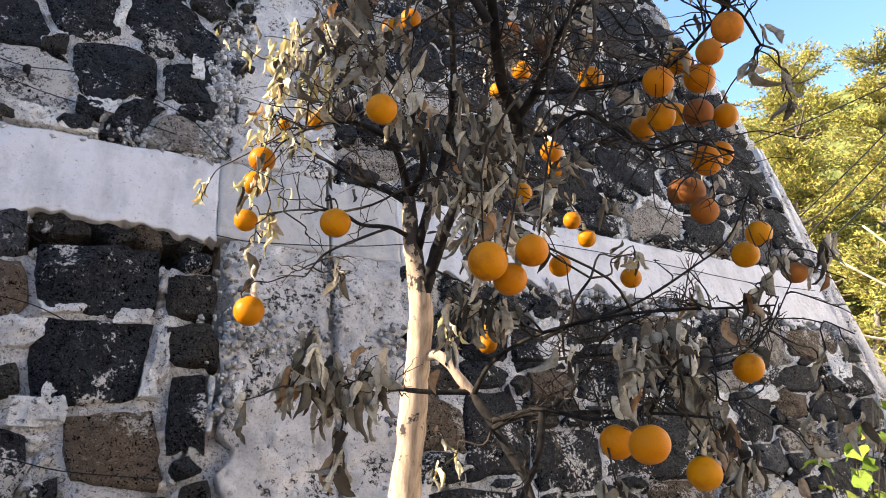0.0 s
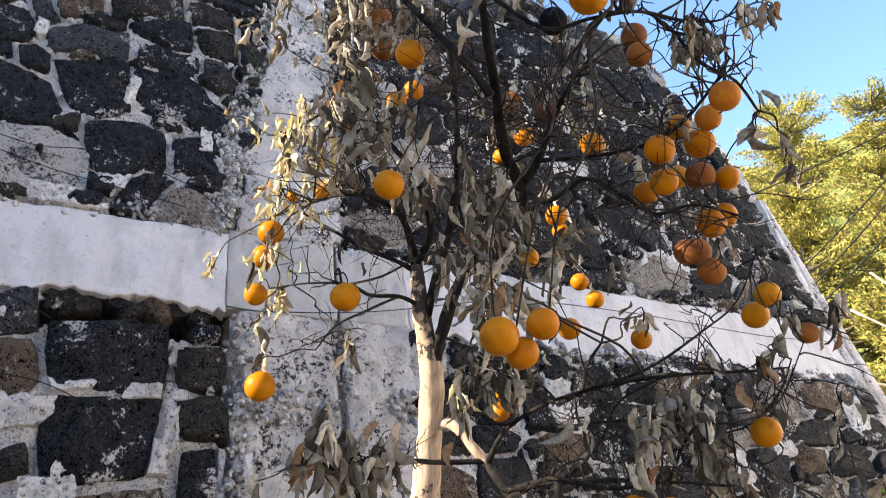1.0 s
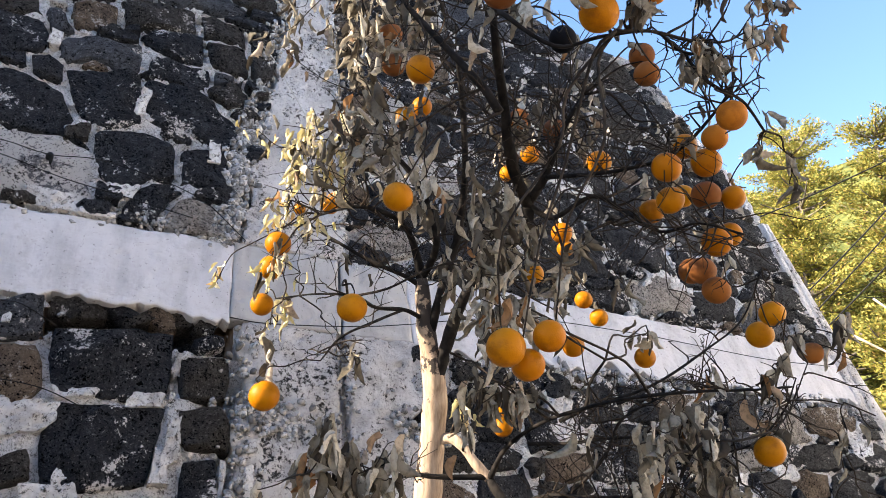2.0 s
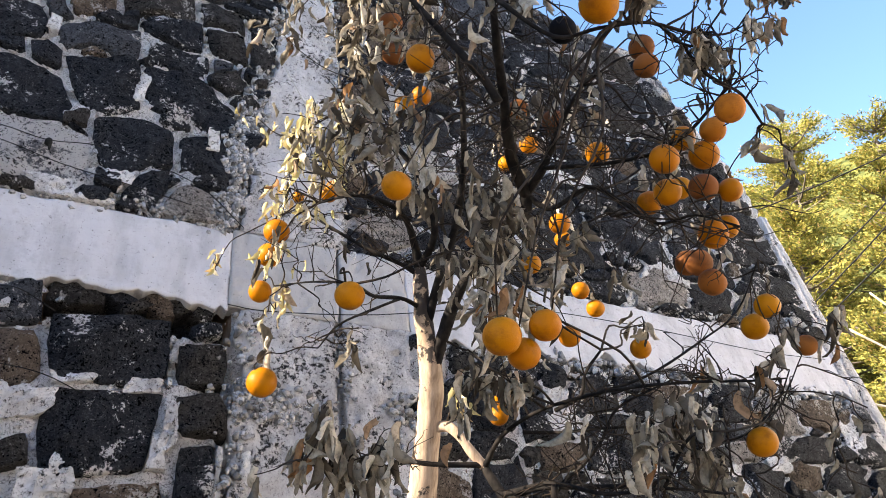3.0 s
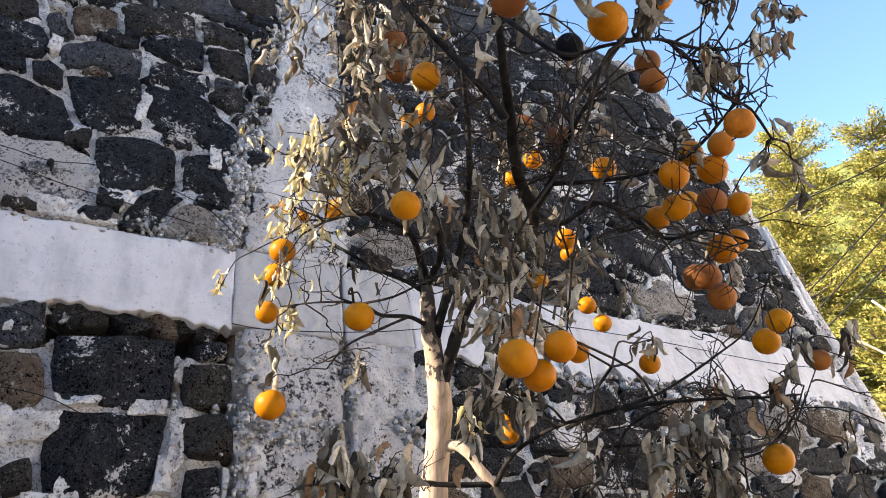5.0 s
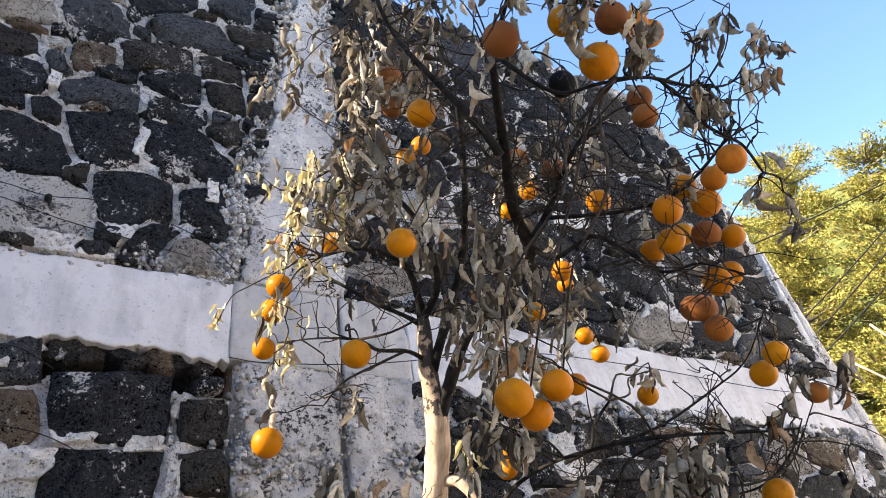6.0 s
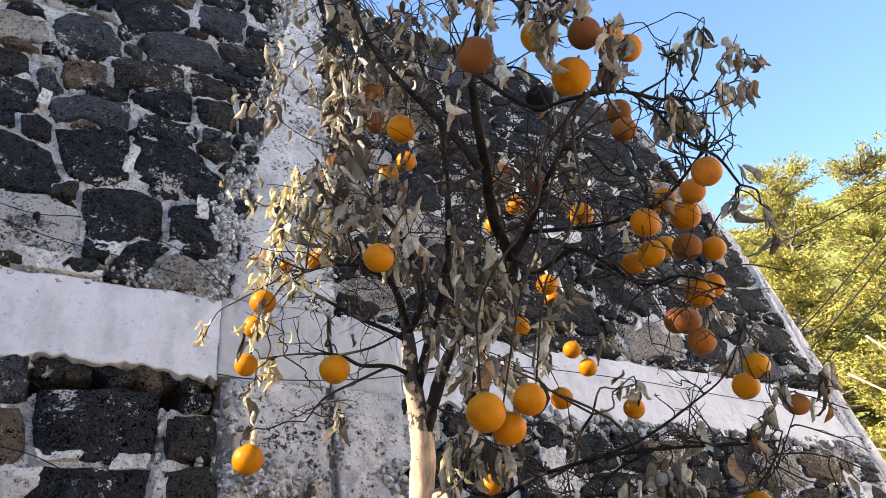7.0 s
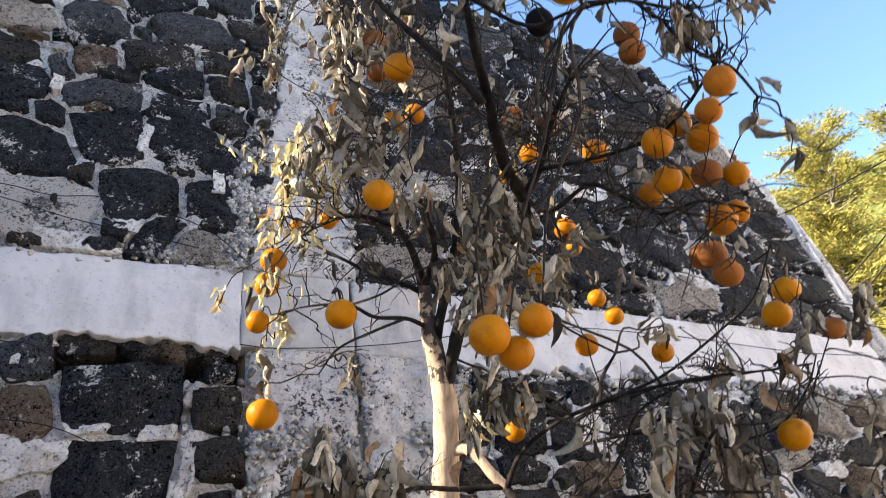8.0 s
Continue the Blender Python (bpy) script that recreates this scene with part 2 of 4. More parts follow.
def end_of_wall(v):
    return float(np.interp(v, (0, 1.2, 2.4, 3.4, 4.05, 4.7, 5.65, 6.2), (5.2, 5.0, 4.87, 4.74, 4.66, 4.44, 4.14, 3.9)))


def top_of_wall(u):
    return float(np.interp(u, (-6, 1.3, 1.9, 4.2), (6.1, 5.95, 5.86, 5.64)))


COLUMN_L, BAND_LOW, BAND_TOP = 0.50, 2.37, 2.78


def in_cavity(u, v):
    return -0.2 < u < 0.52 and 2.2 < v < 2.42


def bare_mortar(u, v):
    """Where mortar stands nearly flush between the stones."""
    left = 0.53 + 0.125 * (v - 2.86)
    if BAND_LOW - 0.12 < v < BAND_TOP + 0.03 or v > BAND_TOP and left - 0.13 < u < 1.12:
        return 0.0
    return 0.0 if v < BAND_LOW and 0.5 < u < 1.4 else 1.0


def wall_core():
    us = [*np.linspace(-6, -1.2, 14), *np.arange(-1.17, 4.95, 0.024)]
    vs = [*np.linspace(0, 1.0, 8), *np.arange(1.03, 6.01, 0.024)]
    bm = bmesh.new()
    rows = []
    for v in vs:
        row = []
        for u in us:
            uu = u if u < 3.5 else 3.5 + (u - 3.5) * (end_of_wall(v) - 3.5) / (us[-1] - 3.5)
            vv = v if v < 4.8 else 4.8 + (v - 4.8) * (top_of_wall(uu) - 4.8) / (vs[-1] - 4.8)
            h = 0.020 * rough_noise((uu, vv, 0), 0.17, 3) + 0.024 * rough_noise((uu, vv, 0), 0.075, 8) + 0.020 * rough_noise((uu, vv, 0), 0.042, 5) - 0.018 + 0.026 * bare_mortar(uu, vv)
            h -= 0.09 * max(0.0, rough_noise((uu, vv, 0.3), 0.24, 6.4) - 0.06)
            if in_cavity(uu, vv):
                h -= 0.26
            elif uu > 1.45 and 2.29 < vv < 2.37:
                h -= 0.05
            row.append(bm.verts.new(FACE @ Vector((uu, vv, h))))
        rows.append(row)
    for a, b in zip(rows, rows[1:]):
        for i in range(len(us) - 1):
            bm.faces.new((a[i], a[i + 1], b[i + 1], b[i]))
    rim = [e for e in bm.edges if e.is_boundary]
    grown = bmesh.ops.extrude_edge_only(bm, edges=rim)["geom"]
    for vert in grown:
        if isinstance(vert, bmesh.types.BMVert):
            vert.co += Vector((0, 0.55, 0))
    bmesh.ops.holes_fill(bm, edges=[e for e in bm.edges if e.is_boundary])
    bmesh.ops.recalc_face_normals(bm, faces=bm.faces)
    back = FACE.inverted()
    for f in bm.faces:
        c = back @ f.calc_center_median()
        f.material_index = int(c.z < -0.07 and -0.3 < c.x < 0.6 and 2.1 < c.y < 2.5)
    me = mesh_of(bm, "wall_north", MORTAR)
    me.materials.append(EARTH)
    return me


wall = tagged(new("wall_north", wall_core()), "leaning retaining wall of black basalt in pale lime mortar", "wall", kind="structure")


def slab(name, u0, u1, v0, v1, h, material, ragged, label, seed, step=0.016, rough=0.003, crumbly=False, lean=0.0):
    """A skin of paint or plaster on the wall; ragged: how far its left, right, low and top edges wander."""
    nu, nv = max(2, round((u1 - u0) / step)), max(2, round((v1 - v0) / step))
    bm = bmesh.new()
    rows = []
    for j in range(nv + 1):
        row = []
        for i in range(nu + 1):
            s, t = i / nu, j / nv
            wob = lambda a, b: 0.8 * rough_noise((a, b, 0), 0.22, seed) + 0.6 * rough_noise((a, b, 0), 0.08, seed + 5) + 0.5 * rough_noise((a + 0.4 * b, b, 0.02), 0.13, seed + 2.3) + 0.2 * rough_noise((a + 0.02 * math.sin(40 * a), b, 0.013), 0.036, seed + 9.4) + 0.10 * rough_noise((a, b, 0.007), 0.019, seed + 3.6)
            v_here = v0 + (v1 - v0) * t
            u_here = u0 + (u1 - u0) * s
            lo_u, hi_u = u0 + lean * (v_here - v0) + ragged[0] * wob(0, v_here), u1 + ragged[1] * wob(9, v_here)
            lo_v, hi_v = v0 + ragged[2] * wob(u_here, 0), v1 + ragged[3] * wob(u_here, 9)
            u, v = lo_u + (hi_u - lo_u) * s, lo_v + (hi_v - lo_v) * t
            u = min(u, end_of_wall(v))
            edge = min(s * (u1 - u0), (1 - s) * (u1 - u0), t * (v1 - v0), (1 - t) * (v1 - v0))
            hh = h * (0.93 if edge < 1e-6 else 1) + rough * (rough_noise((u, v, 0), 0.1, seed) + 0.7 * rough_noise((u, v, 0), 0.035, seed) + 0.6 * rough_noise((u, v, 0), 0.016, seed))
            hh -= 2.2 * rough * max(0.0, rough_noise((u, v, 4), 0.05, seed) - 0.22)
            row.append(bm.verts.new(FACE @ Vector((u, v, hh))))
        rows.append(row)
    for a, b in zip(rows, rows[1:]):
        for i in range(nu):
            bm.faces.new((a[i], a[i + 1], b[i + 1], b[i]))
    grown = bmesh.ops.extrude_edge_only(bm, edges=[e for e in bm.edges if e.is_boundary])["geom"]
    push = FACE.to_3x3() @ Vector((0, 0, -h - 0.045))
    for vert in grown:
        if isinstance(vert, bmesh.types.BMVert):
            vert.co += push
    bmesh.ops.recalc_face_normals(bm, faces=bm.faces)
    out = FACE.to_3x3() @ Vector((0, 0, 1))
    for f in bm.faces:
        f.smooth = f.normal.dot(out) > 0.7 and not crumbly
    return child(name, mesh_of(bm, name, material, False), wall, label)


slab("painted_band", -6, -0.9, BAND_LOW, BAND_TOP, 0.028, PAINT, (0, 0, 0.05, 0.016), "white limewashed concrete band", 2, step=0.08)
slab("painted_band", -0.9, 0.505, BAND_LOW, BAND_TOP, 0.028, PAINT, (0, 0.006, 0.075, 0.018), "white limewashed concrete band, chipped along its lower edge", 2, rough=0.0035, step=0.011)
slab("painted_band", 1.385, 5.0, BAND_LOW, BAND_TOP, 0.028, PAINT, (0.01, 0, 0.075, 0.018), "white limewashed concrete band, chipped along its lower edge", 2, rough=0.0035, step=0.011)
slab("plaster_pier", 0.506, 1.016, BAND_LOW - 0.004, BAND_TOP + 0.014, 0.031, WORN_PAINT, (0.002, 0.006, 0, 0.01), "grey worn pier face with traces of limewash", 12, rough=0.009)
slab("plaster_pier", 1.03, 1.383, BAND_LOW - 0.004, BAND_TOP + 0.014, 0.030, WORN_PAINT, (0.006, 0.002, 0, 0.02), "grey worn pier face with traces of limewash", 13, rough=0.009)
slab("plaster_pier", 0.53, 1.06, BAND_TOP + 0.015, 5.93, 0.04, PLASTER, (0.05, 0.05, 0, 0), "grey worn plaster pier with rough edges", 4, rough=0.011, lean=0.115)
slab("plaster_pier", COLUMN_L + 0.06, 1.0, 0, BAND_LOW - 0.005, 0.035, PLASTER, (0.06, 0.012, 0, 0), "grey pitted plaster pier below the band", 6, rough=0.016)
slab("plaster_pier", 1.035, 1.40, 0, BAND_LOW - 0.005, 0.033, PLASTER, (0.012, 0.12, 0, 0), "grey pitted plaster pier below the band", 7, rough=0.018)


def edge_strip():
    bm = bmesh.new()
    rows = []
    for v in np.arange(0.8, 4.0, 0.05):
        e, inner = end_of_wall(v) + 0.012, float(np.interp(v, (2.8, 4.0), (0.22, 0.07))) + 0.05 * rough_noise((0, v, 0), 0.15, 4)
        rows.append([bm.verts.new(FACE @ Vector((u, v, h + 0.006 * rough_noise((u, v, 1), 0.06, 2)))) for u, h in
                     ((e - inner, -0.02), (e - inner + 0.005, 0.03), (e - inner * 0.62, 0.036), (e - inner * 0.55, 0.012), (e - inner * 0.48, 0.036), (e - 0.005, 0.034), (e, 0.028), (e, -0.3))])
    for a, b in zip(rows, rows[1:]):
        for i in range(len(a) - 1):
            bm.faces.new((a[i], a[i + 1], b[i + 1], b[i]))
    bmesh.ops.recalc_face_normals(bm, faces=bm.faces)
    return child("plaster_edge", mesh_of(bm, "plaster_edge", PLASTER), wall, "cracked white plaster edging of the wall's end")


edge_strip()
# ---- ground and surroundings ----
def ground_mesh():
    bm = bmesh.new()
    ticks = sorted({*np.arange(-8, 30, 1.0), -3000, -800, -200, -60, -20, 60, 200, 800, 3000})
    rows = [[bm.verts.new((x, y, (0.03 * rough_noise((x, y, 0), 1.3, 1) if abs(x) < 29 and abs(y) < 29 else 0) - 0.02)) for x in ticks] for y in ticks]
    for a, b in zip(rows, rows[1:]):
        for i in range(len(ticks) - 1):
            bm.faces.new((a[i], a[i + 1], b[i + 1], b[i]))
    return mesh_of(bm, "ground", SOIL)


tagged(new("ground", ground_mesh()), "dry bare brown soil in front of the wall", "ground", kind="structure")


def house(label, x0, x1, y0, y1, height):
    """A plain house beside or behind the walker, out of sight, that shades the place."""
    base = tagged(new("house"), label, "house", kind="structure")
    for name, low, high, grow in (("house_wall", 0, height, 0), ("roof", height, height + 0.2, 0.12)):
        bm = bmesh.new()
        size = (x1 - x0 + 2 * grow, y1 - y0 + grow, high - low, 1)
        bmesh.ops.create_cube(bm, size=1, matrix=Matrix.Translation(((x0 + x1) / 2, (y0 + y1 - grow) / 2, (low + high) / 2)) @ Matrix.Diagonal(size))
        bmesh.ops.bevel(bm, geom=bm.edges[:], offset=0.03, segments=2, affect="EDGES")
        child(name, mesh_of(bm, name, RENDERED, False), base)


house("narrow tall cream rendered house beside the wall", -8.0, -5.0, 0.73, 3.0, 7.2)
house("cream rendered house wing in the sun", 7.2, 12.0, -6.4, 2.9, 7.0)
house("long low rendered house across the yard", -14.0, 12.0, -12.0, -6.5, 4.6)


def far_tree(place, height, spread, seed):
    rnd = random.Random(seed)
    base = tagged(new("tree"), "tall conifer in yellow-green foliage lit by low sun", "tree", "trees behind the wall")
    base.location = place
    verts, faces = [], []
    lean = Vector((rnd.uniform(-0.4, 0.4), rnd.uniform(-0.4, 0.4), 0))
    stem = [tuple(lean * (s * s)) for s in (0, 0.25, 0.5, 0.75, 1.0)]
    tube(verts, faces, spline([(p[0], p[1], height * s, 0.16 * (1.05 - s)) for p, s in zip(stem, (0, 0.25, 0.5, 0.75, 1.0))], 3), 7, 0.2)
    child("trunk", data_of("trunk", verts, faces, FAR_BARK), base)
    verts, faces, clumps = [], [], []
    for _ in range(int(height * 17)):
        s = rnd.uniform(0.1, 1.0)
        a, reach = rnd.uniform(0, 2 * math.pi), spread * (1.12 - s) ** 0.55 * rnd.uniform(0.35, 1.05)
        root = lean * (s * s) + Vector((0, 0, height * s))
        tip = root + Vector((math.cos(a) * reach, math.sin(a) * reach, reach * rnd.uniform(0.05, 0.55)))
        mid = root.lerp(tip, 0.5) - Vector((0, 0, 0.08 * reach))
        tube(verts, faces, spline([(*root, 0.03), (*mid, 0.02), (*tip, 0.006)], 2), 4)
        for _ in range(7):
            c = root.lerp(tip, rnd.uniform(0.35, 1.0)) + Vector((rnd.gauss(0, 0.11), rnd.gauss(0, 0.11), rnd.gauss(0, 0.06)))
            clumps.append((*c, a))
    arr = np.random.default_rng(seed)
    many_c = np.repeat(np.array(clumps), 50, 0)
    count = len(many_c)
    d = np.stack([np.cos(many_c[:, 3]), np.sin(many_c[:, 3]), np.full(count, 0.35)], 1) + arr.normal(0, 0.6, (count, 3))
    d /= np.linalg.norm(d, axis=1)[:, None]
    along = np.stack([np.cos(many_c[:, 3]), np.sin(many_c[:, 3]), np.full(count, 0.3)], 1) * arr.uniform(-0.15, 0.15, (count, 1))
    p = many_c[:, :3] + along + arr.normal(0, 1, (count, 3)) * (0.055, 0.055, 0.028)
    w = np.cross(d, arr.normal(0, 1, (count, 3)))
    w /= np.linalg.norm(w, axis=1)[:, None]
    size = arr.uniform(0.035, 0.075, (count, 1))
    quads = np.stack([p, p + d * size * 0.6 + w * size * 0.24, p + d * size * 1.3, p + d * size * 0.6 - w * size * 0.24], 1)
    lv, lf = quads.reshape(-1, 3).tolist(), np.arange(4 * count).reshape(-1, 4).tolist()
    tagged(child("branches", data_of("branches", verts, faces, FAR_BARK), base), kind="stuff")
    tagged(child("foliage", data_of("foliage", lv, lf, FAR_LEAVES, False), base), kind="stuff")


for k, (x, y, height, spread) in enumerate([(13.3, 9.6, 9.7, 2.2), (13.6, 8.3, 9.0, 1.8), (14.6, 11.6, 10.4, 2.4), (12.4, 6.9, 6.4, 1.8), (11.2, 8.3, 6.6, 1.9), (15.4, 6.6, 7.6, 2.0),
                                            (10.2, 6.6, 4.4, 1.5), (13.0, 5.6, 5.0, 1.6), (16.5, 9.3, 8.6, 2.2), (9.2, 5.3, 2.6, 1.2), (10.8, 9.9, 7.4, 1.8)]):
    far_tree((x, y, -0.05), height, spread, 40 + k)

def hillside():
    bm = bmesh.new()
    rows = []
    for j in range(25):
        row = []
        for i in range(49):
            x, y = 17 + 2.2 * j, -20 + 1.7 * i
            row.append(bm.verts.new((x, y, min(20.0, 1.1 * (x - 17.5)) + 1.2 * rough_noise((x, y, 0), 5, 2) + 0.5 * rough_noise((x, y, 0), 1.6, 7) - 0.6 * (j == 0))))
        rows.append(row)
    for a, b in zip(rows, rows[1:]):
        for i in range(48):
            bm.faces.new((a[i], b[i], b[i + 1], a[i + 1]))
    return mesh_of(bm, "hillside", SCRUB)


SCRUB = plain("scrub_covered_earth", (0.05, 0.065, 0.02), (0.17, 0.17, 0.045), 1.8)
tagged(new("backdrop_hill", hillside()), "scrub-covered green hillside behind the trees", "hill", kind="structure")

# ---- the orange tree ----
LIMB_trunk = [(1.029, 2.296, 1.102, 0.0520), (1.034, 2.257, 1.242, 0.0500), (1.030, 2.226, 1.459, 0.0460), (1.026, 2.200, 1.658, 0.0430), (1.014, 2.164, 1.821, 0.0390), (0.984, 2.147, 1.947, 0.0340), (0.948, 2.132, 2.072, 0.0270), (0.928, 2.131, 2.204, 0.0210)]
LIMB_A = [(1.011, 2.152, 1.876, 0.0260), (1.016, 2.094, 1.999, 0.0220), (1.021, 1.989, 2.129, 0.0200), (1.050, 1.868, 2.233, 0.0200), (1.098, 1.769, 2.300, 0.0210), (1.092, 1.731, 2.371, 0.0210)]
LIMB_A1 = [(1.092, 1.731, 2.371, 0.0200), (1.006, 1.668, 2.424, 0.0170), (0.937, 1.597, 2.479, 0.0150), (0.882, 1.527, 2.547, 0.0135), (0.803, 1.433, 2.618, 0.0120), (0.722, 1.334, 2.714, 0.0090)]
LIMB_A2 = [(1.092, 1.731, 2.371, 0.0140), (1.094, 1.646, 2.429, 0.0120), (1.091, 1.587, 2.483, 0.0100), (1.092, 1.536, 2.547, 0.0080), (1.100, 1.457, 2.615, 0.0050)]
LIMB_C = [(0.968, 2.136, 2.019, 0.0180), (0.983, 2.060, 2.196, 0.0150), (0.988, 1.979, 2.366, 0.0130), (0.957, 1.897, 2.522, 0.0120), (0.908, 1.826, 2.668, 0.0100), (0.846, 1.760, 2.824, 0.0070)]
LIMB_D = [(0.843, 1.483, 2.496, 0.0120), (0.781, 1.499, 2.582, 0.0110), (0.690, 1.550, 2.701, 0.0100), (0.592, 1.600, 2.831, 0.0080), (0.528, 1.634, 2.960, 0.0060), (0.490, 1.653, 3.094, 0.0050)]
LIMB_F = [(1.092, 1.731, 2.371, 0.0105), (1.149, 1.680, 2.322, 0.0083), (1.214, 1.578, 2.371, 0.0067), (1.268, 1.508, 2.316, 0.0060), (1.302, 1.400, 2.222, 0.0045), (1.357, 1.313, 2.230, 0.0037), (1.427, 1.232, 2.188, 0.0030)]
LIMB_F2 = [(1.094, 1.646, 2.429, 0.0075), (1.120, 1.506, 2.388, 0.0060), (1.166, 1.374, 2.364, 0.0053), (1.210, 1.237, 2.365, 0.0045), (1.221, 1.102, 2.424, 0.0037), (1.256, 1.064, 2.503, 0.0030)]
LIMB_T1 = [(0.688, 1.237, 2.600, 0.0060), (0.797, 1.168, 2.500, 0.0048), (0.860, 1.080, 2.493, 0.0042), (0.960, 1.025, 2.508, 0.0036), (1.056, 1.041, 2.502, 0.0030)]
LIMB_T2 = [(0.657, 1.189, 2.607, 0.0060), (0.620, 1.074, 2.638, 0.0048), (0.607, 0.961, 2.636, 0.0042), (0.657, 0.861, 2.537, 0.0036), (0.715, 0.854, 2.488, 0.0030)]
LIMB_T3 = [(1.056, 1.041, 2.502, 0.0036), (1.128, 1.034, 2.437, 0.0042), (1.243, 1.043, 2.427, 0.0036), (1.342, 1.071, 2.389, 0.0030)]
LIMB_B = [(0.928, 2.131, 2.204, 0.0170), (0.889, 2.104, 2.296, 0.0130), (0.823, 2.064, 2.357, 0.0100), (0.720, 2.000, 2.360, 0.0080), (0.626, 1.991, 2.353, 0.0060), (0.564, 2.135, 2.361, 0.0040)]
LIMB_B1 = [(0.930, 2.135, 2.186, 0.0100), (0.865, 2.138, 2.210, 0.0080), (0.759, 2.180, 2.253, 0.0065), (0.665, 2.265, 2.328, 0.0050), (0.555, 2.355, 2.414, 0.0030)]
LIMB_B2 = [(0.928, 2.131, 2.204, 0.0140), (0.928, 2.024, 2.310, 0.0120), (0.835, 1.973, 2.463, 0.0100), (0.704, 1.953, 2.572, 0.0070), (0.636, 2.003, 2.731, 0.0050)]
LIMB_H = [(0.944, 2.134, 2.072, 0.0086), (0.845, 2.069, 2.075, 0.0065), (0.715, 1.970, 2.041, 0.0058), (0.605, 1.855, 2.034, 0.0043), (0.508, 1.903, 2.035, 0.0029), (0.434, 2.052, 2.043, 0.0022)]
LIMB_H2 = [(0.845, 2.069, 2.075, 0.0046), (0.690, 1.939, 1.985, 0.0039), (0.587, 1.893, 1.921, 0.0033), (0.548, 1.929, 1.858, 0.0020)]
LIMB_G = [(1.033, 2.188, 1.691, 0.0200), (1.058, 2.128, 1.697, 0.0165), (1.086, 2.087, 1.667, 0.0155), (1.115, 2.062, 1.620, 0.0150), (1.154, 2.042, 1.577, 0.0145)]
LIMB_G1 = [(1.154, 2.042, 1.577, 0.0150), (1.187, 1.989, 1.498, 0.0140), (1.212, 1.937, 1.426, 0.0120), (1.250, 1.885, 1.333, 0.0100), (1.283, 1.842, 1.213, 0.0070)]
LIMB_G2 = [(1.154, 2.042, 1.577, 0.0097), (1.136, 1.914, 1.664, 0.0071), (1.163, 1.769, 1.729, 0.0054), (1.212, 1.621, 1.764, 0.0048), (1.239, 1.489, 1.777, 0.0043), (1.308, 1.338, 1.786, 0.0038), (1.403, 1.232, 1.789, 0.0027), (1.486, 1.187, 1.800, 0.0022)]
LIMB_G3 = [(1.153, 2.041, 1.582, 0.0090), (1.007, 2.059, 1.576, 0.0080), (0.818, 1.925, 1.570, 0.0070), (0.655, 1.789, 1.524, 0.0060), (0.529, 1.677, 1.537, 0.0040)]
LIMB_G4 = [(1.187, 1.989, 1.498, 0.0090), (1.165, 1.822, 1.520, 0.0075), (1.177, 1.697, 1.535, 0.0060), (1.206, 1.516, 1.515, 0.0054), (1.223, 1.330, 1.533, 0.0042), (1.273, 1.192, 1.528, 0.0030)]
LIMB_G5 = [(1.177, 1.698, 1.531, 0.0100), (1.157, 1.679, 1.424, 0.0090), (1.105, 1.677, 1.310, 0.0080), (1.089, 1.714, 1.194, 0.0060)]
LIMB_G6 = [(1.223, 1.330, 1.533, 0.0045), (1.227, 1.241, 1.649, 0.0038), (1.316, 1.192, 1.666, 0.0026), (1.474, 1.214, 1.720, 0.0021), (1.601, 1.225, 1.875, 0.0016)]
LIMB_G7 = [(1.212, 1.621, 1.764, 0.0053), (1.287, 1.457, 1.809, 0.0039), (1.379, 1.329, 1.905, 0.0028), (1.445, 1.277, 1.979, 0.0023), (1.477, 1.228, 2.107, 0.0017)]
LIMB_R1 = [(0.852, 1.020, 2.467, 0.0046), (0.960, 1.020, 2.505, 0.0042), (1.073, 1.020, 2.520, 0.0034), (1.199, 1.020, 2.566, 0.0026), (1.275, 1.020, 2.659, 0.0016)]
LIMB_R2 = [(0.975, 1.020, 2.507, 0.0034), (1.044, 1.025, 2.485, 0.0030), (1.148, 1.030, 2.512, 0.0024), (1.246, 1.020, 2.536, 0.0016)]
LIMB_R3 = [(1.000, 1.020, 2.515, 0.0030), (1.071, 1.010, 2.574, 0.0026), (1.094, 1.010, 2.633, 0.0022), (1.058, 1.010, 2.639, 0.0018)]
LIMB_R4 = [(1.073, 1.020, 2.520, 0.0024), (1.096, 1.030, 2.604, 0.0020), (1.120, 1.030, 2.700, 0.0014)]
LIMB_R5 = [(1.119, 1.020, 2.538, 0.0024), (1.180, 1.000, 2.649, 0.0020), (1.214, 1.000, 2.780, 0.0014)]
LIMB_R6 = [(1.199, 1.020, 2.566, 0.0022), (1.291, 1.030, 2.637, 0.0020), (1.368, 1.040, 2.680, 0.0016), (1.407, 1.050, 2.641, 0.0013)]
LIMB_N2 = [(1.171, 1.947, 1.477, 0.0095), (1.212, 1.843, 1.521, 0.0085), (1.276, 1.626, 1.533, 0.0070), (1.346, 1.459, 1.544, 0.0050)]
LIMB_N3 = [(1.195, 1.885, 1.679, 0.0060), (1.242, 1.758, 1.678, 0.0052), (1.280, 1.622, 1.686, 0.0044), (1.362, 1.445, 1.694, 0.0028)]
LIMB_N4 = [(1.290, 1.590, 1.778, 0.0048), (1.324, 1.513, 1.797, 0.0037), (1.409, 1.375, 1.800, 0.0025), (1.462, 1.282, 1.804, 0.0018)]
LIMB_N5 = [(1.241, 1.758, 1.537, 0.0052), (1.264, 1.682, 1.592, 0.0048), (1.280, 1.622, 1.656, 0.0044), (1.293, 1.569, 1.739, 0.0038), (1.369, 1.445, 1.809, 0.0026)]
